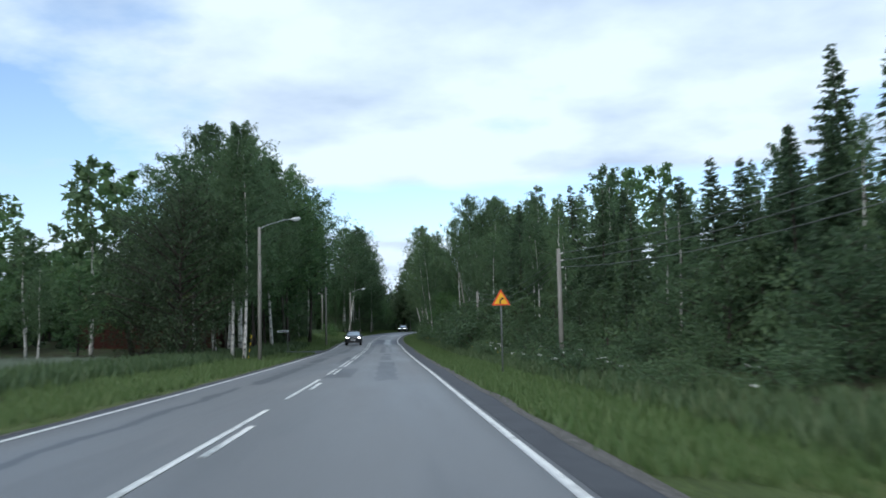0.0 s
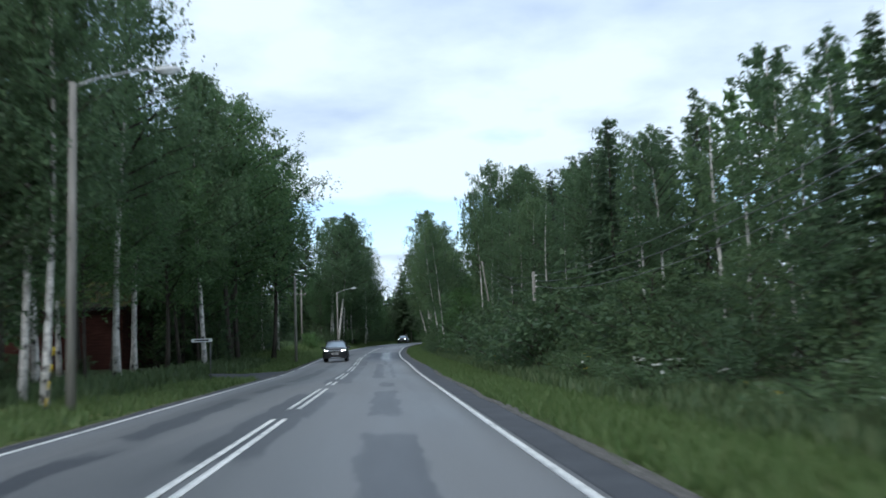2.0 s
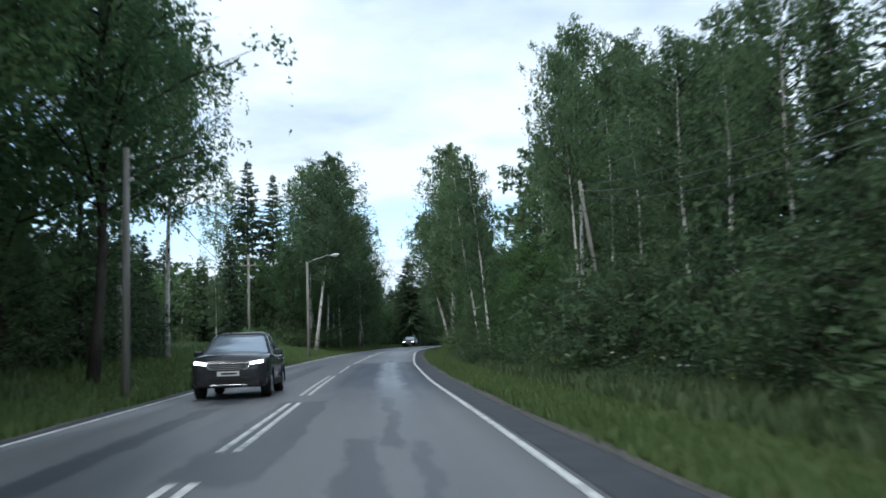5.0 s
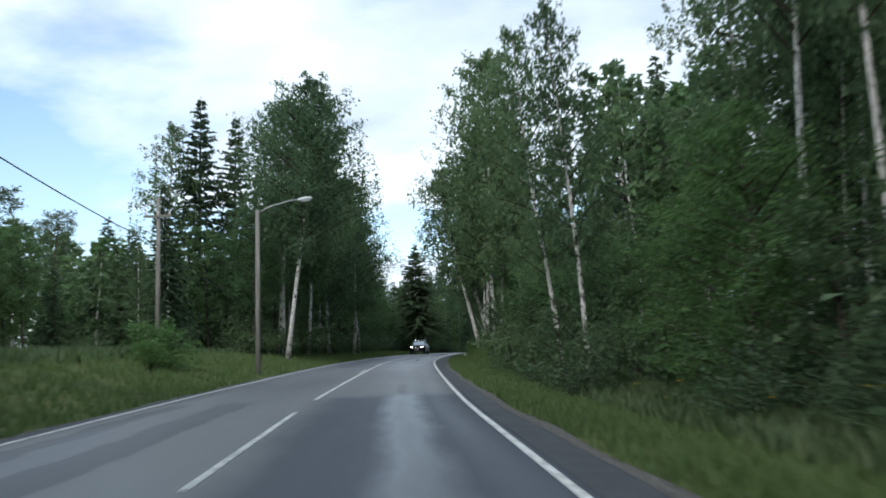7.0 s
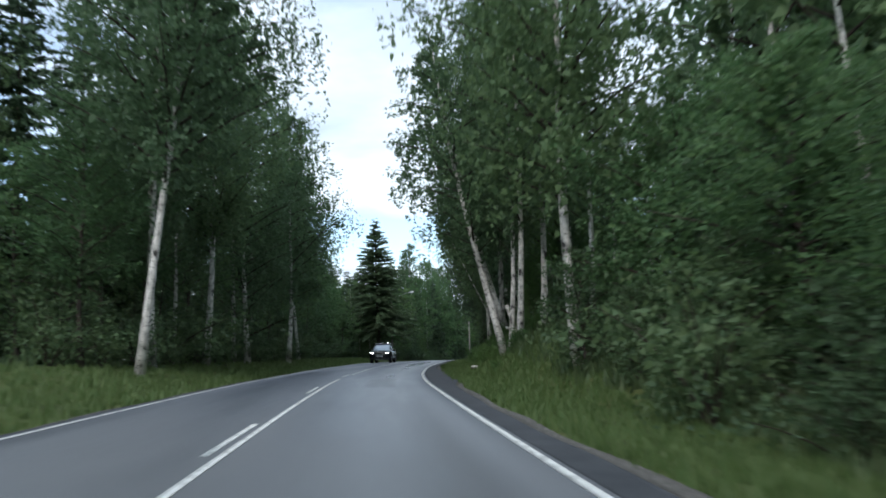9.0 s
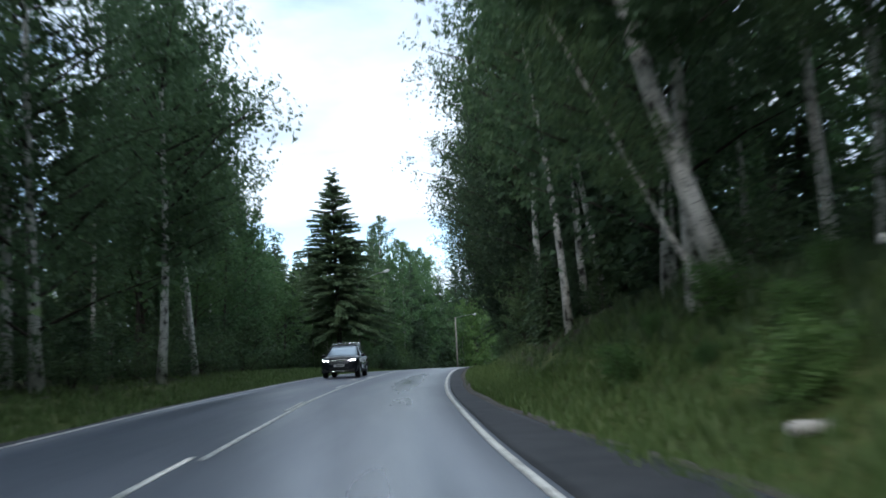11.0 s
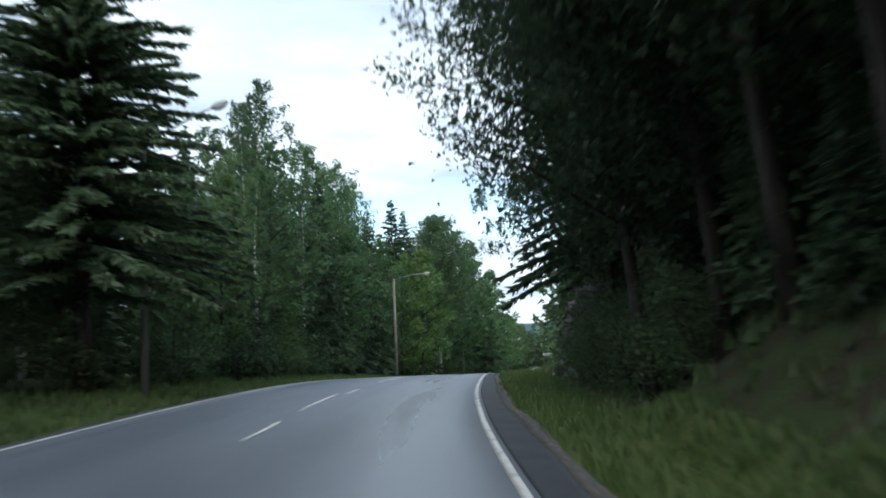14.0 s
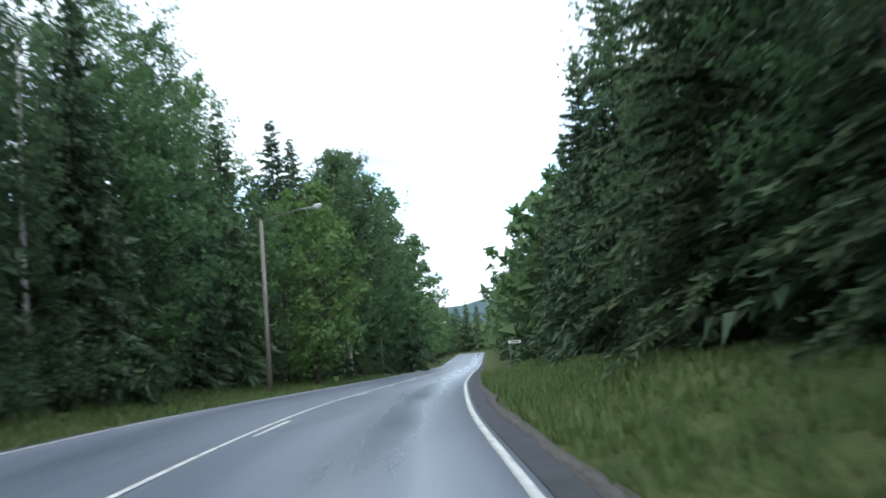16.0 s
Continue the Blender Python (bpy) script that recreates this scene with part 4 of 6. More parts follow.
BIRCH_FAR = [Kind(broadleaf("birch_tree", 41 + i, 16, 0.28, 3.3, 26, 2200, 0.36, 0.45), 16) for i in range(2)]
ALDER = [Kind(broadleaf("alder_tree", 51 + i, 17, 0.10, 3.8, 54, 14500, 0.162, 0.2, "bark", "leaf_alder", 0.6), 17) for i in range(2)]
ALDER_FAR = [Kind(broadleaf("alder_tree", 61 + i, 14, 0.10, 3.3, 26, 2200, 0.37, 0.2, "bark", "leaf_alder", 0.6), 14) for i in range(2)]
ASPEN = [Kind(broadleaf("aspen_tree", 71 + i, 8, 0.10, 1.9, 34, 5000, 0.17, 0.12, "bark", "leaf_bright", 0.6, 0.3, 0.07), 8) for i in range(2)]
BIRCH_MID = [Kind(broadleaf("birch_tree", 141 + i, 18, 0.26, 3.5, 36, 4300, 0.26, 0.45), 18) for i in range(2)]
ALDER_MID = [Kind(broadleaf("alder_tree", 151 + i, 18, 0.10, 4.0, 36, 4400, 0.28, 0.2, "bark", "leaf_alder", 0.6), 18) for i in range(2)]
FILL = [Kind(broadleaf("alder_tree", 161, 14, 0.08, 3.3, 22, 1250, 0.45, 0.2, "bark", "leaf_alder", 0.6), 14), Kind(spruce("spruce_tree", 162, 14, 2.7, 0.05, 0.7, 1.0, 1.0), 14), Kind(broadleaf("birch_tree", 163, 14, 0.15, 3.2, 22, 1250, 0.45, 0.4), 14)]
BIRCH_LOW = [Kind(broadleaf("birch_tree", 121 + i, 18, 0.09, 3.6, 58, 14000, 0.16, 0.55, "bark_birch", "leaf_birch", 0.5), 18) for i in range(2)]
DISTANT = [Kind(broadleaf("birch_tree", 131, 16, 0.10, 3.3, 18, 620, 0.75, 0.3, "bark", "leaf_birch", 0.6), 16), Kind(broadleaf("alder_tree", 132, 16, 0.08, 3.3, 18, 620, 0.75, 0.2, "bark", "leaf_alder", 0.6), 16), Kind(spruce("spruce_tree", 133, 16, 2.9, 0.06, 0.9, 0.9, 1.25), 16)]
SPRUCE = [Kind(spruce("spruce_tree", 81 + i, 16, 3.2 + 0.3 * i, 0.05, 0.38, 2.5, 0.56), 16) for i in range(2)]
SPRUCE_NEAR = [Kind(spruce("spruce_tree", 83 + i, 16, 3.3, 0.04, 0.34, 10.5, 0.30, "needle_soft"), 16) for i in range(2)]
SPRUCE_BROAD = [Kind(spruce("spruce_tree", 85, 17, 4.6, 0.19, 0.19, 14.0, 0.30, "needle_soft"), 17)]
SPRUCE_ROCK = [Kind(spruce("spruce_tree", 86, 15, 3.9, 0.20, 0.26, 13.0, 0.30, "needle_soft"), 15)]
SPRUCE_FAR = [Kind(spruce("spruce_tree", 91 + i, 16, 2.9, 0.06, 0.55, 1.3, 0.8), 16) for i in range(2)]
PINE = [Kind(pine("pine_tree", 95 + i), 16) for i in range(2)]
BUSH = [Kind(bush("bush", 101 + i, 3.2, 2.1 + 0.2 * i, 1350, 0.17), 3.2) for i in range(3)]
BUSH_NEAR = [Kind(bush("bush", 121 + i, 3.0, 1.8, 5200, 0.075), 3.0) for i in range(2)]
BUSH_B = [Kind(bush("bush", 111, 2.4, 1.7, 3000, 0.12, "leaf_bright"), 2.4)]
KINDS = {"sn": SPRUCE_NEAR, "wi": WILLOW, "bs": BIRCH_SLIM, "an": ASPEN_NEAR, "ud": UNDER, "bo": BIRCH_OVER, "ay": ALDER_YOUNG, "sb": SPRUCE_BROAD, "sr": SPRUCE_ROCK, "bh": BIRCH_HIGH, "ah": ALDER_HIGH, "bm": BIRCH_MID, "am": ALDER_MID, "fi": FILL, "bl": BIRCH_LOW, "x": DISTANT, "b": BIRCH, "bt": BIRCH_THIN, "bf": BIRCH_FAR, "a": ALDER, "af": ALDER_FAR, "as": ASPEN, "s": SPRUCE, "sf": SPRUCE_FAR, "p": PINE, "u": BUSH, "un": BUSH_NEAR, "ub": BUSH_B}
rng_t = random.Random(7)


def plant(kind, x, y, h, **kw):
    return rng_t.choice(KINDS[kind]).plant(x, y, h, rng_t.uniform(0, 360), joined=kind in ("fi", "x"), **kw)


def plant_at(kind, s, o, h, **kw):
    p = spot(s, o)
    return plant(kind, p.x, p.y, h, **kw)


# trees that stand out: kind, place, height, breadth
KEY = [
    ("b", -13.3, 57.6, 15.8, 0.88), ("bt", -12.4, 56.9, 13.5, 1.0), ("wi", -16.2, 56.5, 10.4, 1.05), ("wi", -20.0, 61.0, 9.0, 1.0),
    ("s", 20.4, 45.0, 15.2, 1.05), ("s", 19.8, 50.5, 12.5, 0.9), ("sf", 22.5, 43.0, 15.5, 0.9),
    ("b", -17.7, 176.5, 21.5, 1.08), ("s", -27.2, 188.8, 23.0, 1.05), ("s", -24.3, 189.8, 21.5, 1.0), ("bt", -29.5, 187.0, 21.0, 1.0),
    ("b", -3.0, 167.5, 20.5, 1.0), ("b", -2.2, 191.0, 19.5, 0.95), ("b", 9.1, 145.8, 23.0, 1.1), ("bt", 6.8, 150.0, 21.0, 1.1), ("b", 12.5, 141.0, 22.0, 1.1),
    ("bt", -3.05, 179.0, 17.0, 1.0), ("bt", -1.8, 180.3, 18.0, 1.0), ("bt", -19.9, 185.4, 17.0, 1.0),
    ("sb", -9.85, 252.0, 16.9, 1.36), ("bh", 4.5, 137.0, 22.4, 0.85), ("bh", 7.6, 140.0, 22.0, 0.8), ("bt", -5.2, 281.0, 19.2, 1.0), ("s", 8.2, 324.6, 20.0, 1.0), ("s", 10.2, 327.5, 19.0, 1.0), ("as", 9.05, 312.0, 13.0, 1.0), ("b", 15.2, 336.3, 21.0, 1.2),
    ("am", 31.2, 330.0, 14.5, 0.8), ("am", 37.0, 341.5, 16.5, 0.9), ("am", 43.0, 353.0, 18.5, 0.9), ("x", 32.0, 391.0, 17.0, 0.9), ("x", 29.0, 372.0, 17.0, 0.9), ("x", 37.5, 405.0, 16.5, 0.9),
]
for x, y, h, ln in ((-1.63, 146.9, 15.8, -8), (-1.2, 143.8, 15.4, -5)):
    plant("bt", x, y, h, wide=0.85, lean=(0, ln))
for k, x, y, h, w in KEY:
    plant(k, x, y, h, wide=w)
# broad trees along the edge of the road: kind, station, offset, height, breadth
EDGE = [
    ("b", 66, -10.4, 17.5, 1.0), ("bh", 89.3, -13.4, 18.0, 0.95), ("bh", 73, -9.6, 18.5, 1.1), ("b", 92, -9.55, 20.0, 1.0), ("ah", 98.1, -8.8, 21.0, 1.15), ("ah", 101, -8.8, 20.0, 1.15), ("ah", 109.5, -7.2, 18.5, 1.3),
    ("am", 99, -12.5, 18.0, 1.2), ("ah", 105.5, -10.0, 18.5, 1.15), ("am", 112, -10.8, 18.0, 1.2), ("ah", 117, -9.8, 18.5, 1.1), ("bh", 121, -9.6, 18.0, 1.05), ("bh", 125.5, -8.7, 17.0, 1.05),
    ("bh", 184, -8.8, 22.0, 1.08), ("b", 193, -8.7, 22.0, 1.1), ("bl", 202, -8.4, 20.0, 1.1), ("b", 211, -7.7, 20.0, 1.12), ("b", 218.5, -8.6, 18.5, 1.1), ("b", 229, -12.4, 18.5, 1.0), ("b", 237, -14.4, 15.5, 0.95),
    ("bl", 197, 9.0, 20.0, 1.1), ("bh", 207, 8.6, 18.0, 1.05), ("b", 212, 7.6, 19.0, 1.0), ("bo", 217, 7.7, 19.0, 1.12),
    ("bl", 249, 9.4, 11.5, 1.25), ("sn", 246.5, 10.6, 15.0, 1.2), ("sn", 251.5, 9.9, 14.0, 1.3), ("a", 255.5, 10.6, 14.0, 1.0), ("sn", 258.5, 10.6, 13.0, 1.2),
    ("a", 290, -11.0, 18.0, 0.9), ("a", 299, -11.0, 18.5, 0.9), ("a", 306, -11.0, 18.5, 0.9), ("bt", 272, -9.4, 15.5, 0.9), ("sn", 266.5, 10.8, 17.5, 1.05), ("a", 272, 11.0, 15.5, 0.9), ("sn", 277.5, 10.4, 19.0, 1.1), ("bl", 285, 10.9, 17.5, 1.0), ("s", 293, 10.6, 16.5, 1.0), ("s", 301, 10.4, 15.5, 1.0), ("bs", 311, 10.6, 14.0, 1.0),
    ("b", 331, -7.6, 20.0, 1.2), ("af", 342, -7.8, 19.5, 1.2), ("af", 354, -7.6, 19.0, 1.2), ("af", 366, -7.4, 18.5, 1.2), ("af", 379, -7.4, 18.5, 1.2), ("af", 393, -7.4, 18.0, 1.2),
]
rng_t.seed(12)
for k, s, o, h, w in EDGE:
    plant_at(k, s, o, h, wide=w)

# trees that lean out over the road
for k, s, o, h, w, ln in (("bo", 224, 7.6, 19.0, 1.1, -3), ("bo", 233, 7.5, 17.0, 1.1, -5), ("bo", 236, 7.4, 16.5, 1.12, -6), ("bo", 239, 7.4, 16.0, 1.12, -6), ("bo", 245, 7.7, 17.0, 1.1, -5.5), ("sr", 250.5, 8.2, 15.0, 1.12, -2), ("bo", 242, 6.9, 16.0, 1.0, -6), ("bo", 248.5, 7.4, 15.0, 0.98, -4.5), ("bh", 128.5, 12.8, 18.0, 0.7, -3)):
    plant_at(k, s, o, h, wide=w, lean=(0, ln))

# the forest: rows along both sides, taller or lower by stretch
HEIGHT_L = [(10, 6.6), (40, 7.0), (50, 8.0), (58, 8.6), (65, 9.5), (70, 14), (75, 17), (92, 18.5), (104, 18), (106, 12), (150, 12.6), (166, 10.2), (173, 10.5), (179, 19), (205, 18), (218, 16), (238, 14), (242, 10), (246, 10), (262, 12), (274, 16), (283, 17.5), (290, 18), (305, 19), (312, 14), (325, 16), (340, 18), (420, 18)]
HEIGHT_R = [(10, 8.2), (30, 8.6), (38, 8.8), (50, 10.4), (62, 12.6), (72, 14.8), (90, 17.8), (104, 16.5), (125, 16), (138, 20), (151, 20), (155, 11), (182, 9.5), (189, 15), (194, 18), (240, 17), (262, 17), (275, 18.5), (300, 18.5), (420, 17)]
SET_L = [(10, 21), (42, 20), (54, 20), (60, 17), (64, 11), (104, 11.5), (107, 34), (152, 34), (160, 30), (169, 22), (177, 10.5), (205, 9.6), (225, 10.5), (240, 11.5), (248, 10.5), (258, 8.4), (280, 8.4), (292, 9.4), (306, 9.4), (316, 8.2), (420, 8.2)]
SET_R = [(10, 14.5), (50, 15), (100, 14.5), (130, 14.5), (137, 17.5), (158, 17.5), (166, 12), (175, 11), (250, 11), (262, 12.5), (275, 12.6), (290, 12.2), (320, 11), (340, 9.6), (420, 9.0)]


def key(table, y):
    k = np.array(table, float)
    return float(np.interp(y, k[:, 0], k[:, 1]))


def forest(side, heights, setback, mix, y0, y1):
    for row in range(3):
        y = y0 + row * 1.3
        while y < y1:
            if row == 2 and y > 325:
                break
            close = (side > 0 and y < 165) or (side < 0 and y > 255)  # young trees stand close
            step = ((3.3, 4.4, 11.0) if close else (5.0, 6.4, 12.0))[row] * rng_t.uniform(0.7, 1.3) * (1.0 if y < 330 else 1.5)
            o = key(setback, y) + (0, 4.2, 10.0)[row] + rng_t.uniform(-1.1, 1.3)
            h = key(heights, y) * rng_t.uniform(0.80, 1.06) * (0.80 if row == 0 else 1.0)
            k = rng_t.choice(mix(y, row))
            if side < 0 and 160 < y < 200 and o > 17:
                h = min(h, 10.5)
            if side < 0 and 177 < y < 214 and row > 0:
                h = min(h, 11.0)
            if side > 0 and 172 < y < 256 and row > 0:
                h = min(h, 9.0)
            if y > 325:
                k = "x"
            plant_at(k, y, side * o, h, wide=rng_t.uniform(0.85, 1.12) if close else rng_t.uniform(1.0, 1.35))
            y += step


def mix_l(y, row):
    if row >= 2:
        return ["bf", "fi", "sf", "fi"]
    if 60 < y < 98:
        return ["ah", "ah", "bh"]
    if 176 < y < 210:
        return ["ah", "bt", "ah"] if row == 0 else ["bf", "sf", "am"]
    if 106 < y < 168:
        return ["sf", "bm", "p", "sf", "am"] if row == 0 else ["af", "bf", "p", "sf"]
    if row == 1:
        return ["bf", "sf", "am", "bm"] if y < 255 else ["bs", "s", "bs", "sf"]
    return ["ah", "ah", "bm", "bt", "am"] if y < 236 else ["bs", "s", "am", "bs", "sf"]


def mix_r(y, row):
    if row >= 2:
        return ["fi", "fi", "sf"]
    if row == 1:
        return ["bs", "bs", "sf", "bm"] if y < 165 else ["sf", "bf", "af", "bt"]
    if y < 60:
        return ["bs", "s", "sf", "s"]
    if y < 165:
        return ["bs", "bt", "bs", "bh", "s"]
    if 170 < y < 199:
        return ["bt", "bs", "bt"]
    return ["bt", "sf", "bt", "s"] if y < 242 else ["bo", "s", "sf", "s"] if y < 262 else ["s", "sf", "s", "s"]


rng_t.seed(13)
# growth under the taller trees: bushes and young alders on the right before the bend and at the rock
for s, o, h, w in ((131.5, 10.6, 7.4, 1.3), (136.5, 11.6, 7.0, 1.3), (272, -8.0, 6.5, 1.2), (263, -8.6, 5.0, 1.1)):
    plant_at("an", s, o, h, wide=w)
for s, o, h in ((25.5, 15.2, 7.6), (29, 15.6, 8.2), (32.5, 15.2, 7.8), (36.5, 15.6, 8.6), (40.5, 15.4, 8.4), (47, 16.5, 9.0), (52, 16.2, 9.6), (57, 16.0, 10.4)):
    plant_at("s", s, o, h, wide=1.1)
for s, o, h, w in ((147, 11.5, 6.0, 1.3), (153, 11.0, 7.0, 1.5), (159, 11.0, 7.5, 1.5), (165, 10.0, 7.5, 1.4)):
    plant_at("ay", s, o, h, wide=w)
for i in range(16):
    plant_at("ud" if i % 2 else "u", 138 + 1.9 * i, 7.5 + (i * 7 % 5) * 0.5, 2.0 + (i * 5 % 4) * 0.5, wide=1.1)
for s, o, h in ((239.5, 7.2, 2.8), (242, 6.9, 2.4), (244.2, 7.0, 3.0), (246.5, 6.8, 2.5), (248.6, 6.9, 2.8), (250.6, 6.6, 2.0)):
    plant_at("un", s, o, h, wide=0.9)
for s, o, h in ((243.5, 7.7, 4.6), (246.4, 7.9, 5.2), (249.2, 7.8, 4.8), (251.6, 8.0, 5.4)):
    plant_at("sn", s, o, h, wide=1.25)
for i in range(9):
    plant_at("sf", 227 + 2.3 * i, 7.5 + (i * 3 % 4) * 0.25, 3.0 + (i * 5 % 3) * 0.6, wide=1.1)
for x, y, h in ((-0.9, 175.0, 13.5), (1.4, 171.0, 8.5)):
    plant("bt", x, y, h, wide=1.1)
for x, y, h in ((13.5, 206.0, 20.0), (7.0, 208.5, 18.0)):
    plant("bt", x, y, h, wide=1.2)
rng_t.seed(14)
# denser growth behind the edge: kind, stretch, offsets, height, number
for ks, y0, y1, o0, o1, h0, h1, n in ((("sf", "fi"), 101, 128, -14, -24, 9, 14, 16), (("fi",), 108, 166, -40, -60, 11, 14, 22), (("am", "bm", "sf"), 104, 172, -33, -39, 9.5, 12.5, 18), (("sf", "sf", "am"), 112, 172, -29.5, -33, 5.5, 8.5, 28), (("fi", "sf"), 70, 104, -34, -48, 11, 16, 18), (("fi", "sf"), 106, 128, -16, -30, 10, 15, 10), (("fi", "sf", "sf", "p"), 165, 250, -36, -74, 13.5, 17, 52), (("fi",), 165, 235, -24, -36, 9, 11.5, 18), (("sf", "sf", "am"), 152, 192, -25, -34, 5, 9, 22), (("sf", "am"), 215, 262, -16, -22, 7, 10, 14), (("fi", "sf"), 178, 272, -18, -28, 8, 11, 26),
                                      (("sf", "fi"), 196, 262, 12, 18, 6, 9, 18), (("fi",), 20, 104, -26, -50, 6.5, 8.5, 16), (("fi", "sf"), 272, 330, -13, -22, 10, 15, 16),
                                      (("fi",), 20, 330, 26, 50, 12, 16, 20), (("fi", "sf"), 24, 60, 21, 27, 7.5, 9.5, 12), (("fi",), 255, 330, -24, -55, 12, 16, 24)):
    for i in range(n):
        plant_at(rng_t.choice(ks), y0 + (y1 - y0) * (i + rng_t.random()) / n, rng_t.uniform(o0, o1), rng_t.uniform(h0, h1), wide=rng_t.uniform(1.1, 1.5))
rng_t.seed(15)
# tall growth behind the bend, and the woods that close the far end of the road
for i in range(9):
    plant_at(("bf", "af", "sf")[i % 3], 168 + 2.6 * i, 16.8 + (i * 37 % 10) * 0.8, 17 + i % 4, wide=1.15)
for i in range(34):
    plant("x", 70 + (i % 17) * 5.0 + rng_t.uniform(-2, 2), 556 + (i // 17) * 9 + rng_t.uniform(-4, 4), rng_t.uniform(13, 18), wide=rng_t.uniform(1.1, 1.4))
rng_t.seed(16)
forest(-1, HEIGHT_L, SET_L, mix_l, 18, 540)
rng_t.seed(17)
forest(1, HEIGHT_R, SET_R, mix_r, 16, 540)


def mesh_arrays(me):
    """Vertices and triangles of a mesh of quads or triangles."""
    v = np.empty(len(me.vertices) * 3, np.float32)
    me.vertices.foreach_get("co", v)
    f = np.empty(len(me.loops), np.int32)
    me.loops.foreach_get("vertex_index", f)
    k = len(me.loops) // len(me.polygons)
    f = f.reshape(-1, k)
    return v.reshape(-1, 3), f if k == 3 else np.vstack([f[:, :3], f[:, [0, 2, 3]]])


def deep_forest():
    """The crowns and trunks that only close the view between the nearer trees."""
    mats, cache, V, F, I, n = [], {}, [], [], [], 0
    for kind, m in DEEP:
        a = np.array(m, np.float32)
        for me in (kind.trunk, kind.crown):
            if me.name not in cache:
                cache[me.name] = mesh_arrays(me)
                if me.materials[0] not in mats:
                    mats.append(me.materials[0])
            v, f = cache[me.name]
            V.append(v @ a[:3, :3].T + a[:3, 3])
            F.append(f + n)
            I.append(np.full(len(f), mats.index(me.materials[0])))
            n += len(v)
    me = mesh_np("deep_forest", np.vstack(V), np.vstack(F), None, False, mats, np.concatenate(I))
    tagged(new("deep_forest", me), "dense mixed green forest behind the roadside trees", "forest", kind="stuff")


deep_forest()


def hanging_birch(s, o, h, seed, reaches):
    """A birch on the bank; its longest limbs reach out over the road and end in hanging strands: along, offset, top, tip."""
    rng = np.random.default_rng(seed)
    base = spot(s, o)
    k = float(lookup(SLOPE, s))
    out = -np.array([1, -k, 0]) / math.hypot(1, k)
    along = np.array([k, 1, 0]) / math.hypot(1, k)
    tr = curve_pts(rng, (0, 0, -0.6), out * 1.0 + (0, 0, h), 0.3)
    trunk, wood, pos = Bag(), Bag(), []
    tt = np.linspace(0, 1, len(tr))
    trunk.add(*tube_np(tr, 0.13 * (1 - tt) ** 0.85 + 0.012, 8))

    def strand(c, drop, many):
        e = c + (rng.normal() * 0.10, rng.normal() * 0.10, -drop)
        wood.add(*tube_np(np.array([c, (c + e) / 2 + rng.normal(size=3) * 0.04, e]), np.array([0.006, 0.005, 0.003]), 3, False))
        n = int(drop * many)
        w = rng.random(n)[:, None] ** 0.8
        pos.append(c + (e - c) * w + rng.normal(size=(n, 3)) * (0.05, 0.05, 0.05))

    for i in range(24):
        f = 0.40 + 0.57 * i / 23
        a = rng.uniform(0, 6.3)
        d = out * (math.cos(a) * 0.75 - 0.2) + along * math.sin(a)
        L = rng.uniform(1.2, 2.4) * (1.15 - 0.3 * f)
        b = at_t(tr, np.array([f]))[0]
        u = np.linspace(0, 1, 7)[:, None]
        q = b + d * L * u + np.array([0, 0, 1.0]) * (0.9 * u - 1.0 * u**2) * L * rng.uniform(0.2, 0.8)
        q[1:] += rng.normal(size=(6, 3)) * 0.10
        wood.add(*tube_np(q, np.linspace(0.022, 0.005, 7), 4, False))
        for j in range(int(5 + 3.0 * L)):
            strand(at_t(q, np.array([rng.uniform(0.35, 1.0)]))[0] + rng.normal(size=3) * 0.12, rng.uniform(0.5, 1.5), 55)
    for ds, oe, top, tip, many in reaches:
        end = np.array(spot(s + ds, oe)) - np.array(base)
        end[2] = top - base.z
        b = at_t(tr, np.array([min(0.9, (end[2] + 0.4) / h)]))[0]
        u = np.linspace(0, 1, 9)[:, None]
        q = b + (end - b) * u + np.array([0, 0, 1.0]) * 0.7 * np.sin(np.pi * u)
        q[1:-1] += rng.normal(size=(7, 3)) * 0.07
        wood.add(*tube_np(q, np.linspace(0.026, 0.005, 9), 4, False))
        for j in range(many):
            c = end + rng.normal(size=3) * (0.22, 0.22, 0.08)
            strand(c, (top - tip) * rng.uniform(0.55, 1.0), 75)
        for j in range(3):
            strand(at_t(q, np.array([rng.uniform(0.4, 0.9)]))[0], rng.uniform(0.3, 0.9), 40)
    pos = np.vstack(pos)
    lv, lf = leaves_np(rng, pos, 0.085, 1.1, 0.7)
    ob = empty("birch_tree", pose(base.x, base.y, base.z), "birch on the bank with long thin twigs hanging over the road", "tree", "forest trees")
    part_mesh("trunk", trunk.mesh("trunk", M["bark"], True), ob)
    tagged(part_mesh("branchwork", wood.mesh("branchwork", M["twig"]), ob), kind="stuff")
    part_mesh("crown", mesh_np("crown", lv, lf, M["leaf_birch"]), ob)


hanging_birch(267.0, 9.0, 12.5, 5, ((0, 4.3, 7.0, 6.3, 7), (-0.2, 4.2, 7.9, 7.2, 8), (0, 3.8, 9.6, 8.4, 11), (0.5, 4.6, 9.8, 9.0, 5), (1.5, 5.2, 9.4, 7.2, 2), (3.6, 5.4, 10.2, 9.0, 5), (-1.0, 5.4, 10.8, 9.6, 8)))
hanging_birch(238.0, 8.6, 11.0, 6, ((0, 5.6, 9.6, 8.4, 6), (-1.5, 5.3, 9.0, 7.6, 5), (1.5, 5.6, 10.4, 9.0, 6)))


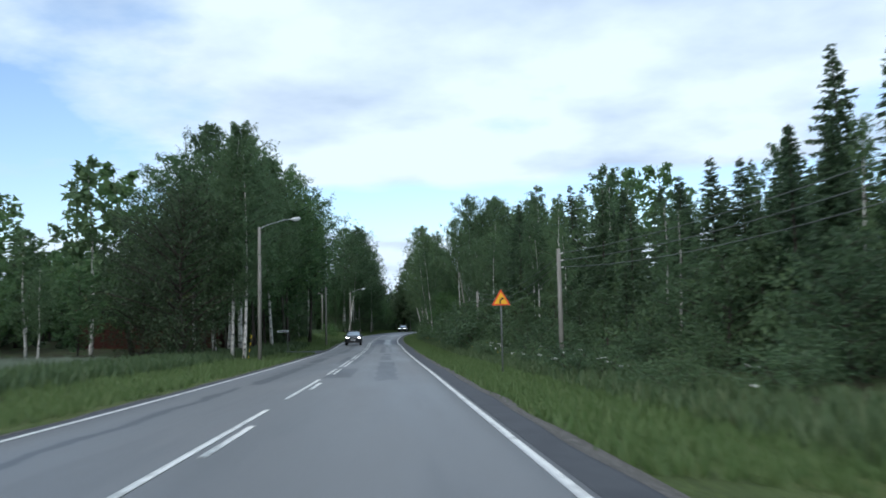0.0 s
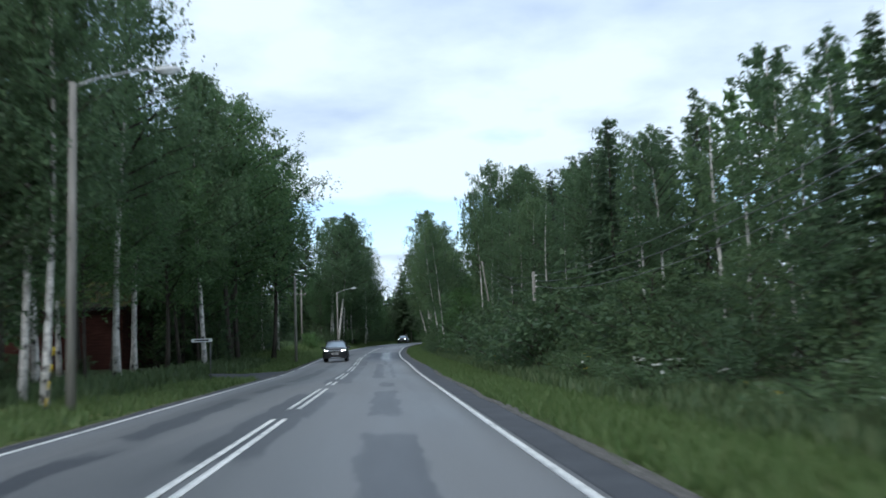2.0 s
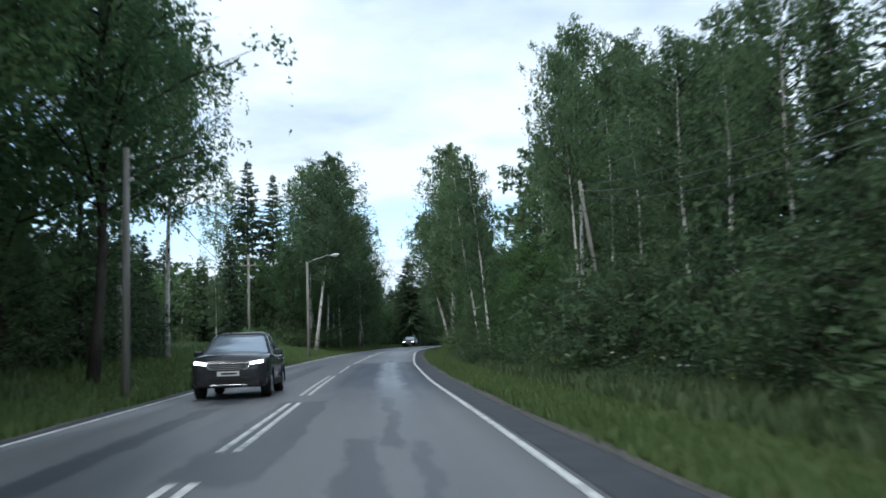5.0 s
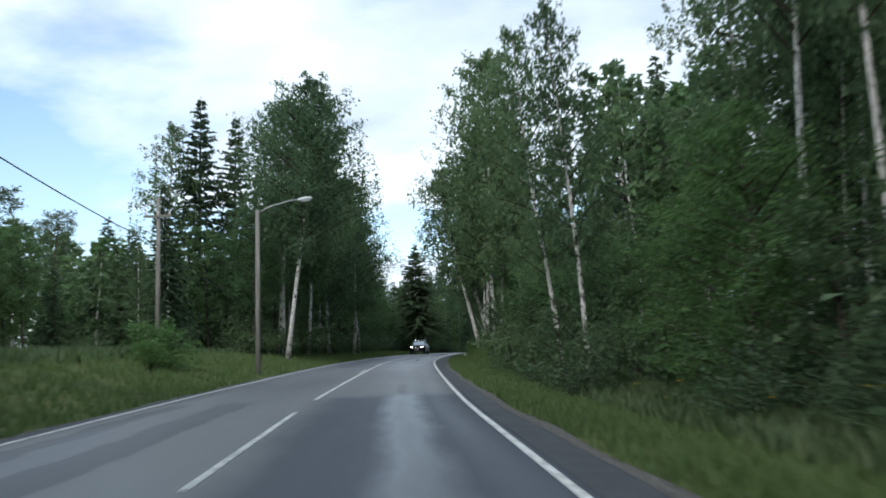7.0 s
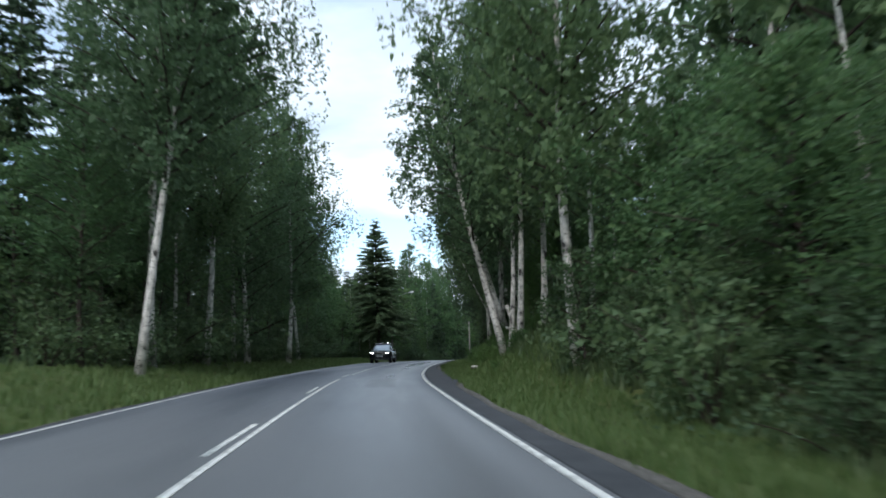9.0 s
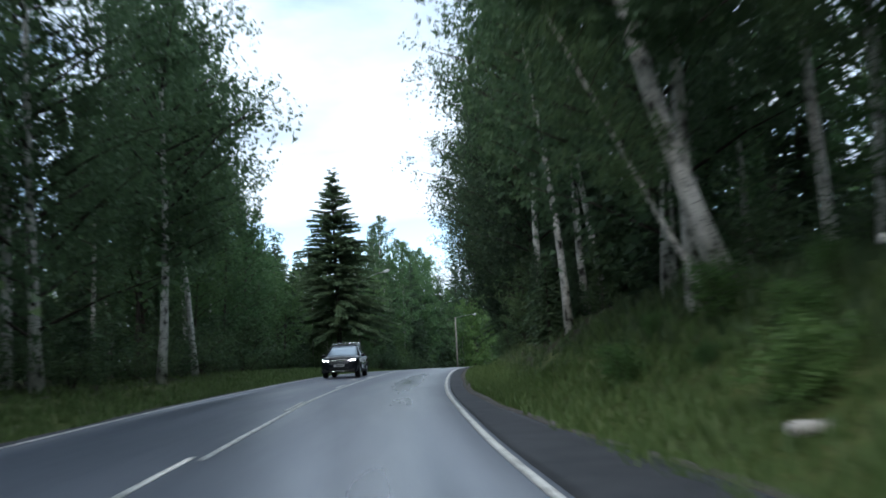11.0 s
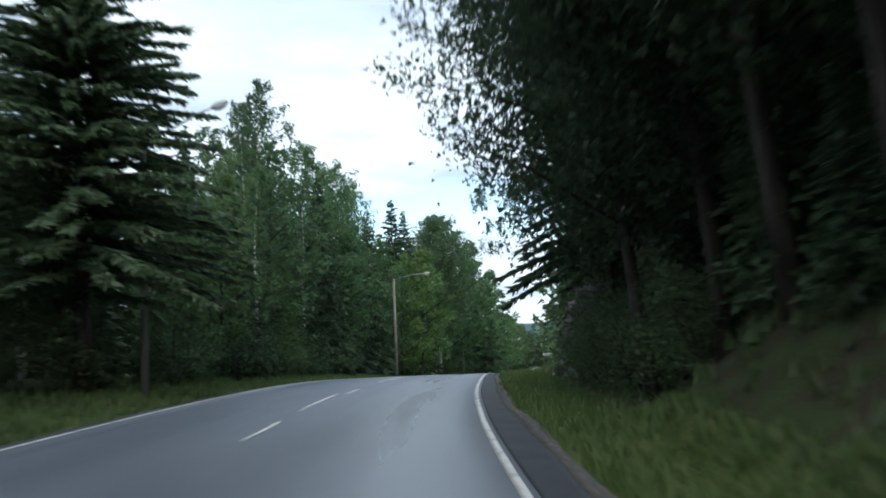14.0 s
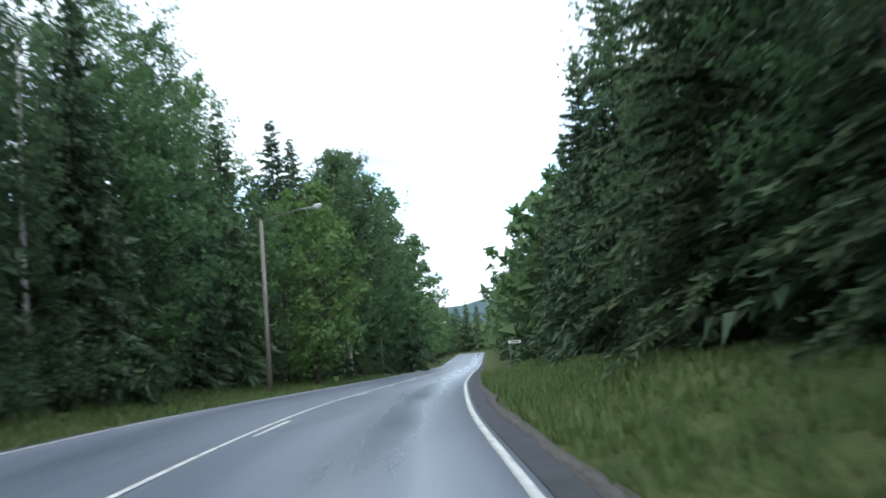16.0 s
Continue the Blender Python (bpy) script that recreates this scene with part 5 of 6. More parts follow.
# shaded growth under the trees: kinds, stretch, offsets, heights, number
rng_t.seed(19)
for ks, y0, y1, o0, o1, h0, h1, n in ((("sf", "sf", "ud"), 204, 238, 7.2, 8.8, 1.8, 4.6, 34), (("sf", "s"), 198, 240, 9.2, 12.0, 5.0, 9.0, 16), (("ud",), 62, 78, -11.5, -15, 1.0, 1.7, 6), (("ud", "sf"), 96, 128, -9.4, -14, 2.6, 6.5, 32), (("ud", "sf", "u"), 178, 240, -9.6, -12, 2.2, 5.0, 26),
                                      (("ud", "sf", "ud"), 250, 286, -8.0, -9.6, 2.0, 5.0, 16), (("ud", "sf", "ud"), 286, 330, -9.2, -10.6, 2.0, 5.0, 16), (("am", "bm", "sf"), 250, 272, -15, -22, 11, 14, 10), (("ud", "u", "ud"), 62, 128, 10.4, 13.2, 2.8, 5.0, 48), (("ud", "sf"), 20, 60, 12.5, 15, 2.4, 5.0, 18), (("sn", "sf"), 262, 290, 9.2, 10.8, 2.5, 6.0, 9), (("sf",), 290, 320, 9.6, 11.0, 3.0, 7.0, 8), (("ud", "sf"), 138, 170, 10.5, 13.5, 3.0, 6.0, 16)):
    for i in range(n):
        plant_at(rng_t.choice(ks), y0 + (y1 - y0) * (i + rng_t.random()) / n, rng_t.uniform(o0, o1), rng_t.uniform(h0, h1), wide=rng_t.uniform(1.0, 1.5))


# low growth along the forest edge
def edge_growth(side, setback, y0, y1, lead, skip=()):
    y = y0
    while y < y1:
        y += rng_t.uniform(2.3, 4.0) * (1 if y < 290 else 2.2)
        if any(a < y < b for a, b in skip):
            continue
        o = key(setback, y) - rng_t.uniform(0.3, lead)
        plant_at("u", y, side * o, rng_t.uniform(1.3, 3.2), wide=rng_t.uniform(0.8, 1.2))


rng_t.seed(20)
# small bushes among the weeds of the ditch
for i in range(46):
    plant_at("u", 18 + 2.45 * i + rng_t.uniform(-0.8, 0.8), rng_t.uniform(8.6, 11.2), rng_t.uniform(0.7, 1.7), wide=rng_t.uniform(1.0, 1.5))
rng_t.seed(18)
edge_growth(1, SET_R, 18, 168, 4.2)
edge_growth(1, SET_R, 168, 330, 1.2)
edge_growth(-1, SET_L, 18, 400, 1.6, [(50, 96)])
for x, y, h, w in ((3.2, 78.5, 3.8, 1.25), (4.6, 81.0, 3.4, 1.2), (1.6, 84.5, 2.6, 1.1)):
    plant("u", x, y, h, wide=w)
p = spot(146.5, -7.5)
plant("ub", p.x, p.y, 2.1, wide=1.3)
plant("ub", p.x + 0.2, p.y - 1.9, 1.3, wide=1.1)


# ---------------------------------------------------------------- poles, lamps and signs
def tube_part(name, pts, rad, material, parent, sides=8, label=""):
    b = Bag()
    b.add(*tube_np(pts, rad, sides))
    return part_mesh(name, b.mesh(name, material, True), parent, label)


def street_lamp(x, y, h, hx, hy, hh, z=None, lean=(0.0, 0.0)):
    """A wooden pole with a steel arm and a lamp head at (hx, hy, hh)."""
    z = ground_z(x, y) if z is None else z
    root = empty("street_lamp", pose(x, y, z), "grey wooden street lamp pole with a steel arm", "street lamp", "street lamps along the road")
    tube_part("pole", [(0, 0, -0.5), (lean[0] * 0.5, lean[1] * 0.5, (h - z) * 0.5), (lean[0], lean[1], h - z)], [0.125, 0.11, 0.09], M["pole"], root, 10)
    a, b = Vector((lean[0], lean[1], h - z - 0.12)), Vector((hx - x, hy - y, hh - z))
    d = (b - a)
    tube_part("arm", [tuple(a), tuple(a + d * 0.25 + Vector((0, 0, 0.10))), tuple(a + d * 0.75 + Vector((0, 0, 0.10))), tuple(b)], 0.028, M["steel"], root)
    bm = bmesh.new()
    bmesh.ops.create_uvsphere(bm, u_segments=14, v_segments=8, radius=0.5)
    flat = Vector((d.x, d.y, 0)).normalized()
    ang = math.degrees(math.atan2(flat.y, flat.x))
    bmesh.ops.transform(bm, matrix=pose(b.x + flat.x * 0.22, b.y + flat.y * 0.22, b.z + 0.02, 0, -8, ang) @ Matrix.Diagonal((0.72, 0.28, 0.20, 1)), verts=bm.verts)
    head = part("lamp_head", bm, M["lamp_shell"], root, "pale grey lamp head", True)
    bm = bmesh.new()
    bmesh.ops.create_uvsphere(bm, u_segments=12, v_segments=6, radius=0.5)
    bmesh.ops.transform(bm, matrix=pose(b.x + flat.x * 0.25, b.y + flat.y * 0.25, b.z - 0.045, 0, -8, ang) @ Matrix.Diagonal((0.5, 0.22, 0.14, 1)), verts=bm.verts)
    part("lens", bm, M["lamp_glass"], head, "", True)
    return root


street_lamp(-11.13, 55.44, 8.04, -9.25, 56.4, 8.62)
street_lamp(-15.05, 152.34, 8.12, -13.05, 152.43, 8.60)
street_lamp(-8.2, 252.6, 8.7, -5.9, 250.2, 9.3)
street_lamp(5.35, 301.0, 7.56, 7.52, 297.6, 7.67)
for s in (348, 392, 436):
    p = spot(s, -6.2)
    q = spot(s, -3.6)
    street_lamp(p.x, p.y, p.z + 8.0, q.x, q.y, p.z + 8.5)


def utility_pole(x, y, top, lean=(0, 0), cross=False, r=0.12):
    z = ground_z(x, y)
    root = empty("utility_pole", pose(x, y, z), "weathered grey wooden utility pole", "pole", "poles of the overhead line")
    tube_part("pole", [(0, 0, -0.5), (lean[0] * 0.5, lean[1] * 0.5, (top - z) / 2), (lean[0], lean[1], top - z)], [r, r * 0.88, r * 0.72], M["pole"], root, 10)
    if cross:
        bm = bmesh.new()
        box_bm(bm, (1.3, 0.1, 0.12), (lean[0], lean[1] - 0.12, top - z - 0.9), bevel=0.01)
        part("crossarm", bm, M["pole"], root)
        for dx in (-0.55, 0.0, 0.55):
            tube_part("insulator", [(lean[0] + dx, lean[1] - 0.12, top - z - 0.84), (lean[0] + dx, lean[1] - 0.12, top - z - 0.66)], [0.05, 0.035], M["porcelain"], root)
    else:
        for k in range(3):
            tube_part("insulator", [(lean[0] + 0.08, lean[1], top - z - 0.25 - 0.32 * k), (lean[0] + 0.2, lean[1], top - z - 0.2 - 0.32 * k)], [0.03, 0.045], M["porcelain"], root)
    return Vector((x + lean[0], y + lean[1], top))


RIGHT_LINE = [utility_pole(12.5, 4.0, 6.5), utility_pole(5.37, 41.45, 5.1), utility_pole(3.39, 83.8, 4.95), utility_pole(4.1, 127.2, 9.4, (-1.3, -0.3))]
LEFT_LINE = [utility_pole(-13.2, 104.6, 6.7), utility_pole(-19.8, 152.7, 8.9, cross=True)]


def cable(name, a, b, sag, parent, r=0.012):
    t = np.linspace(0, 1, 15)[:, None]
    p = np.array(a) * (1 - t) + np.array(b) * t
    p[:, 2] -= (4 * sag * t * (1 - t))[:, 0]
    tube_part(name, p, r, M["wire"], parent, 4)


lines = empty("overhead_line", pose(0, 0, 0), "thin dark overhead cables strung between wooden poles", "cable")
for a, b in zip(RIGHT_LINE, RIGHT_LINE[1:]):
    for k in range(3):
        dz = Vector((0.2, 0, -0.2 - 0.32 * k))
        cable("cable", a + dz, b + dz, 0.7 + 0.15 * k, lines)
lines2 = empty("overhead_line", pose(0, 0, 0), "thin dark overhead cables strung between wooden poles", "cable")
cable("cable", LEFT_LINE[1] + Vector((0.1, -0.1, -2.3)), LEFT_LINE[0] + Vector((0, 0, -0.3)), 0.5, lines2, 0.022)
cable("cable", LEFT_LINE[1] + Vector((0.1, 0.1, -2.3)), Vector((-27, 215.0, 8.0)), 0.9, lines2, 0.022)


def warning_sign():
    """Triangular curve warning sign on a thin post."""
    x, y = 2.24, 35.3
    z = ground_z(x, y)
    zc = 2.40 - z  # lower edge
    side = 0.74
    root = empty("warning_sign", pose(x, y, z, 0, 0, 4), "yellow and red triangular curve warning sign on a grey post", "road sign")
    tube_part("post", [(0, 0.04, -0.4), (0, 0.04, zc + 0.5)], 0.03, M["post"], root)

    def tri(s, y0, y1, mid, r):
        bm = bmesh.new()
        pts = []
        for i in range(3):
            a = math.radians(90 + 120 * i)
            cx, cz = math.cos(a) * (s / math.sqrt(3) - 2 * r), math.sin(a) * (s / math.sqrt(3) - 2 * r)
            for j in range(-3, 4):
                b = a + math.radians(20 * j)
                pts.append((cx + math.cos(b) * r, cz + math.sin(b) * r))
        f = [bm.verts.new((px, y0, pz + mid)) for px, pz in pts]
        g = [bm.verts.new((px, y1, pz + mid)) for px, pz in pts]
        bm.faces.new(f)
        bm.faces.new(g[::-1])
        for i in range(len(pts)):
            j = (i + 1) % len(pts)
            bm.faces.new((f[j], f[i], g[i], g[j]))
        return bm

    mid = zc + side / (2 * math.sqrt(3))
    part("border", tri(side, -0.012, 0.012, mid, 0.035), M["sign_red"], root, "red-orange border")
    part("face", tri(side - 0.20, -0.018, -0.0125, mid, 0.02), M["sign_yellow"], root, "yellow face")
    # bent arrow: shaft, bend and head in one outline
    bm = bmesh.new()
    out = [(-0.06, -0.13), (-0.01, -0.13), (-0.01, -0.03), (0.04, 0.035), (0.055, 0.005), (0.12, 0.085), (0.01, 0.11), (0.02, 0.075), (-0.04, 0.02), (-0.06, -0.03)]
    f = [bm.verts.new((a, -0.022, b + mid - 0.01)) for a, b in out]
    g = [bm.verts.new((a, -0.0185, b + mid - 0.01)) for a, b in out]
    bm.faces.new(f)
    for i in range(len(out)):
        j = (i + 1) % len(out)
        bm.faces.new((f[j], f[i], g[i], g[j]))
    part("arrow", bm, M["black"], root, "black bent arrow")


warning_sign()


def stay_guard(x, y, h):
    """A yellow and black guard on the stay of a pole."""
    root = empty("stay_guard", pose(x, y, ground_z(x, y), 0, 8, 0), "yellow and black striped guard on a pole stay", "pole guard")
    n = 8
    for k in range(n):
        tube_part("band", [(0, 0, -0.1 + (h + 0.1) * k / n), (0, 0, -0.1 + (h + 0.1) * (k + 1) / n)], 0.022, M["petal_yellow"] if k % 2 else M["black"], root)


stay_guard(-11.95, 55.9, 1.6)


def name_sign(x, y, w, h, rz, posts=(-1, 1)):
    """A low road-name plate; its writing is a plain bar."""
    root = empty("road_name_sign", pose(x, y, ground_z(x, y), 0, 0, rz), "small white road name plate on grey posts", "road sign", "road name signs")
    for k in posts:
        tube_part("post", [(k * w * 0.42, 0.03, -0.3), (k * w * 0.42, 0.03, h)], 0.028, M["post"], root)
    bm = bmesh.new()
    box_bm(bm, (w, 0.02, 0.17), (0, 0, h - 0.1), bevel=0.004)
    part("plate", bm, M["sign_white"], root, "white plate")
    bm = bmesh.new()
    box_bm(bm, (w * 0.7, 0.006, 0.06), (0, -0.013, h - 0.1))
    part("bar", bm, M["black"], root)


name_sign(-13.3, 76.3, 0.95, 2.0, 10, (1,))
name_sign(20.6, 308.0, 0.75, 2.0, -20, (-1,))


# ---------------------------------------------------------------- red house behind the trees
def house(x0, x1, y0, y1, eave):
    """A low boarded house with a mossy roof, half hidden behind the trees."""
    cx, cy = (x0 + x1) / 2, (y0 + y1) / 2
    z = ground_z(cx, y0) - 0.1
    root = empty("house", pose(cx, cy, z), "dark red boarded wooden house with a mossy roof among the trees", "house")
    w, d = x1 - x0, y1 - y0
    bm = bmesh.new()
    box_bm(bm, (w, d, eave), (0, 0, eave / 2), bevel=0.01)
    for sx in (-1, 1):
        a = [bm.verts.new((sx * w / 2, -d / 2, eave)), bm.verts.new((sx * w / 2, d / 2, eave)), bm.verts.new((sx * w / 2, 0, eave + 1.7))]
        bm.faces.new(a if sx > 0 else a[::-1])
    wall = part("wall", bm, M["red_wood"], root)
    n = int(eave / 0.19)
    for k in range(n):
        bm = bmesh.new()
        box_bm(bm, (w + 0.06, 0.03, 0.172), (0, -d / 2 - 0.02, 0.1 + 0.19 * k), pose(0, 0, 0, 5, 0, 0), 0.005)
        part("board", bm, M["red_wood"], wall)
        bm = bmesh.new()
        box_bm(bm, (0.03, d + 0.06, 0.172), (w / 2 + 0.02, 0, 0.1 + 0.19 * k), pose(0, 0, 0, 0, 5, 0), 0.005)
        part("board", bm, M["red_wood"], wall)
    pitch = math.degrees(math.atan2(1.7, d / 2))
    for sy in (-1, 1):
        bm = bmesh.new()
        box_bm(bm, (w + 0.9, math.hypot(d / 2, 1.7) + 0.7, 0.14), (0, sy * (d / 4 + 0.22), eave + 0.85 - 0.14), pose(0, 0, 0, -sy * pitch, 0, 0), 0.02)
        part("roof", bm, M["moss_roof"], root, "dark roof overgrown with moss")
        bm = bmesh.new()
        box_bm(bm, (w + 0.92, 0.04, 0.2), (0, sy * (d / 2 + 0.55), eave - 0.30), bevel=0.008)
        part("fascia", bm, M["plastic"], root)


M["red_wood"] = surf("red_painted_boards", [(0.3, (0.030, 0.012, 0.010)), (0.5, (0.055, 0.020, 0.015)), (0.7, (0.085, 0.033, 0.024))], 3, 0.85, 0.2, 0.4, stretch=(0.4, 0.4, 3.0))
M["moss_roof"] = surf("mossy_roof", [(0.35, (0.030, 0.028, 0.024)), (0.52, (0.06, 0.06, 0.022)), (0.7, (0.14, 0.13, 0.03))], 1.5, 0.95, 0.1, 0.8, fine=14, bumpd=0.05)
house(-37.0, -22.8, 93.0, 99.5, 4.3)


# ---------------------------------------------------------------- rock face, logs and stones on the bank
def rock_face():
    """A split granite face along the bank with a mossy brow; its foot stands in the grass."""
    root = empty("rock_outcrop", pose(0, 0, 0), "dark split granite outcrop with a mossy brow", "rock")
    S = np.linspace(237.0, 262.3, 130)
    top = np.interp(S, [237, 240, 245, 250, 253.5, 257, 259.2, 260.8, 261.7, 262.3], [0.5, 0.9, 1.5, 2.6, 3.6, 3.4, 2.7, 2.1, 1.6, 0.3])
    foot = np.interp(S, [237, 245, 255, 261, 262.3], [8.6, 7.9, 7.3, 7.0, 7.7])
    nu = 22
    P, brow = [], []
    for s, t, o in zip(S, top, foot):
        t += 0.25 * noise.noise(Vector((s * 0.7, 0, 0)))
        row = []
        for k in range(nu):
            u = k / (nu - 1)
            if u < 0.62:
                up, back = u / 0.62 * t, 0.55 * u / 0.62
            else:
                v = (u - 0.62) / 0.38
                up, back = t + 0.45 * v, 0.7 + 3.2 * v
            q = Vector((s * 0.75, up * 1.1, 7.0))
            cell = noise.cell(Vector((s * 0.55 + up * 0.18, up * 0.8 - s * 0.12, 3.0))) - 0.5
            small = noise.cell(Vector((s * 1.7 - up * 0.5, up * 2.1, 9.0))) - 0.5
            d = 0.55 * cell + 0.18 * small + 0.30 * noise.fractal(q, 1.0, 2.0, 4)
            if u >= 0.62:
                d *= 0.3
            c0 = spot(s, o + back + d)
            row.append((c0.x, c0.y, float(lookup(LV, s)) - 0.25 + up + 0.1 * noise.noise(q * 1.3)))
        P.append(row)
        brow.append(row[12:15])
    P = np.array(P)
    n = len(S)

    def grid_faces(a, b):
        i = np.arange(a - 1)[:, None] * b
        j = np.arange(b - 1)[None]
        return np.stack([i + j, i + b + j, i + b + j + 1, i + j + 1], -1).reshape(-1, 4)

    rock = part_mesh("rock_body", mesh_np("rock_body", P.reshape(-1, 3), grid_faces(n, nu), M["rock"]), root)
    B = np.array(brow)[56:]
    B[..., 2] += 0.13 + 0.05 * np.random.default_rng(3).normal(size=B.shape[:2])
    part_mesh("moss", mesh_np("moss", B.reshape(-1, 3), grid_faces(B.shape[0], B.shape[1]), M["moss"], True), rock, "yellow-green moss")


rock_face()


def log(x, y, z, length, r, rz, tilt=0, name="birch_log", label="pale birch log lying in the grass"):
    t = np.linspace(0, 1, 6)[:, None]
    p = np.array([[-0.5, 0, 0]]) * length * (1 - t) + np.array([[0.5, 0, 0]]) * length * t
    p[:, 1] += np.sin(t[:, 0] * 3) * 0.06
    b = Bag()
    b.add(*tube_np(p, np.linspace(r, r * 0.75, 6), 8))
    ob = new(name, b.mesh(name, M["bark_birch"], True))
    ob.matrix_basis = pose(x, y, z, 0, tilt, rz)
    tagged(ob, label, "log")


p = spot(182.75, 6.05)
log(p.x, p.y, p.z + 0.10, 0.7, 0.07, 15)
p = spot(184.2, 8.2)
log(p.x, p.y, p.z + 0.12, 1.7, 0.06, 20, 4)
p = spot(182.2, 7.5)
log(p.x + 0.1, p.y, p.z + 0.85, 1.9, 0.09, 0, 72, "birch_stump", "broken white birch stump leaning on the bank")
for s, o, h, ln, w in ((189.8, 8.0, 16.0, (1, -13), 1.5), (190.0, 7.8, 7.5, (2, -26), 0.9), (180.4, 7.0, 15.0, (0, -12), 1.3), (180.1, 7.2, 14.0, (0, 0), 1.0), (204.4, 7.6, 16.0, (0, -6), 1.0), (206.5, 9.2, 16.0, (0, -8), 1.0)):
    q = spot(s, o)
    plant("bt", q.x, q.y, h, lean=ln, wide=w)
for i in range(12):
    plant_at("ub", 177 + 1.35 * i, 6.3 + (i * 7 % 5) * 0.45, 0.45 + (i * 3 % 4) * 0.2, wide=1.1)
for s, o, h in ((182.0, 8.2, 3.4), (184.6, 8.8, 2.6), (183.6, 10.6, 9.0), (187.5, 11.5, 8.0)):
    plant_at("an", s, o, h, wide=0.9)


# ---------------------------------------------------------------- cars
def car(name, x, y, z, rz, paint, label, roof_bars=True, length=4.4, width=1.84, height=1.6, lift=0.0):
    """A crossover seen from the front: lofted body, cabin glass toned by reflected sky, lit headlights; its front looks
    along -y.
    """
    root = empty(name, pose(x, y, z, 0, 0, rz), label, "car")
    hw = width / 2
    # body stations from nose to tail: y, half width at sill, at waist, sill height, waist height
    sta = [(-2.20, 0.64, 0.68, 0.42, 0.84), (-2.13, 0.80, 0.81, 0.30, 0.95), (-1.95, 0.88, 0.89, 0.26, 1.00), (-1.4, 0.90, 0.92, 0.25, 1.05), (-0.9, 0.90, 0.92, 0.25, 1.08),
           (0.0, 0.90, 0.92, 0.25, 1.04), (1.0, 0.90, 0.92, 0.25, 1.06), (1.8, 0.88, 0.91, 0.28, 1.08), (2.1, 0.82, 0.86, 0.34, 1.06), (2.2, 0.70, 0.76, 0.5, 0.98)]
    bm = bmesh.new()
    rings = []
    for yy, ws, ww, zs, zw in sta:
        prof = [(0, zs), (ws * 0.9, zs), (ws, zs + 0.08), (ww * 1.0, (zs + zw) / 2), (ww, zw - 0.12), (ww * 0.93, zw - 0.02), (ww * 0.6, zw + 0.03), (0, zw + 0.05)]
        rings.append([bm.verts.new((px, yy, pz)) for px, pz in prof])
    for a, b in zip(rings, rings[1:]):
        for i in range(len(a) - 1):
            bm.faces.new((a[i], b[i], b[i + 1], a[i + 1]))
    bm.faces.new(rings[0])
    bm.faces.new(rings[-1][::-1])
    geom = list(bm.verts) + list(bm.edges) + list(bm.faces)
    d = bmesh.ops.duplicate(bm, geom=geom)
    vs = [v for v in d["geom"] if isinstance(v, bmesh.types.BMVert)]
    for v in vs:
        v.co.x = -v.co.x
    bmesh.ops.reverse_faces(bm, faces=[f for f in d["geom"] if isinstance(f, bmesh.types.BMFace)])
    bmesh.ops.remove_doubles(bm, verts=bm.verts, dist=0.002)
    body = part("body", bm, paint, root, "", True)

    def shell(nm, pts, material, parent, lab=""):
        b2 = bmesh.new()
        rr = []
        for yy, wb, zb, wt, zt in pts:
            rr.append([b2.verts.new(c) for c in ((-wb, yy, zb), (-wt, yy, zt), (-wt * 0.8, yy, zt + 0.05), (wt * 0.8, yy, zt + 0.05), (wt, yy, zt), (wb, yy, zb))])
        for a, b in zip(rr, rr[1:]):
            for i in range(5):
                b2.faces.new((a[i], a[i + 1], b[i + 1], b[i]))
        b2.faces.new(rr[0][::-1])
        b2.faces.new(rr[-1])
        return part(nm, b2, material, parent, lab, True)

    H = height
    shell("cabin_glass", [(-0.98, 0.80, 1.02, 0.78, 1.03), (-0.18, 0.84, 1.04, 0.63, H - 0.10), (0.9, 0.84, 1.04, 0.64, H - 0.08), (1.7, 0.82, 1.05, 0.60, H - 0.16), (2.08, 0.78, 1.05, 0.70, 1.10)], M["glass_sky"], root, "windows with reflected sky in their colour")
    shell("roof", [(-0.20, 0.60, H - 0.11, 0.60, H - 0.08), (0.3, 0.64, H - 0.10, 0.62, H - 0.03), (1.0, 0.64, H - 0.10, 0.62, H - 0.03), (1.75, 0.58, H - 0.18, 0.57, H - 0.11)], paint, root)
    for sx in (-1, 1):
        b = Bag()
        b.add(*tube_np([(sx * 0.83, -0.92, 1.03), (sx * 0.64, -0.17, H - 0.09), (sx * 0.63, 0.2, H - 0.06)], 0.035, 6))
        part_mesh("pillar", b.mesh("pillar", paint, True), root)
        b = Bag()
        b.add(*tube_np([(sx * 0.85, 0.35, 1.03), (sx * 0.65, 0.42, H - 0.09)], 0.04, 6))
        part_mesh("pillar", b.mesh("pillar", paint, True), root)
        bm = bmesh.new()
        box_bm(bm, (0.22, 0.10, 0.15), (sx * 1.0, -0.62, 1.08), bevel=0.03)
        part("mirror", bm, paint, root)
        bm = bmesh.new()
        box_bm(bm, (0.40, 0.12, 0.10), (sx * 0.65, -2.11, 0.86), pose(0, 0, 0, 0, -sx * 9, sx * 14), 0.03)
        lamp = part("headlight", bm, M["glass_sky"], root, "headlight switched on")
        bm = bmesh.new()
        box_bm(bm, (0.29, 0.03, 0.055), (sx * 0.66, -2.172, 0.85), pose(0, 0, 0, 0, -sx * 9, sx * 14), 0.01)
        part("bulb", bm, M["headlight"], lamp, "glowing white lamp")
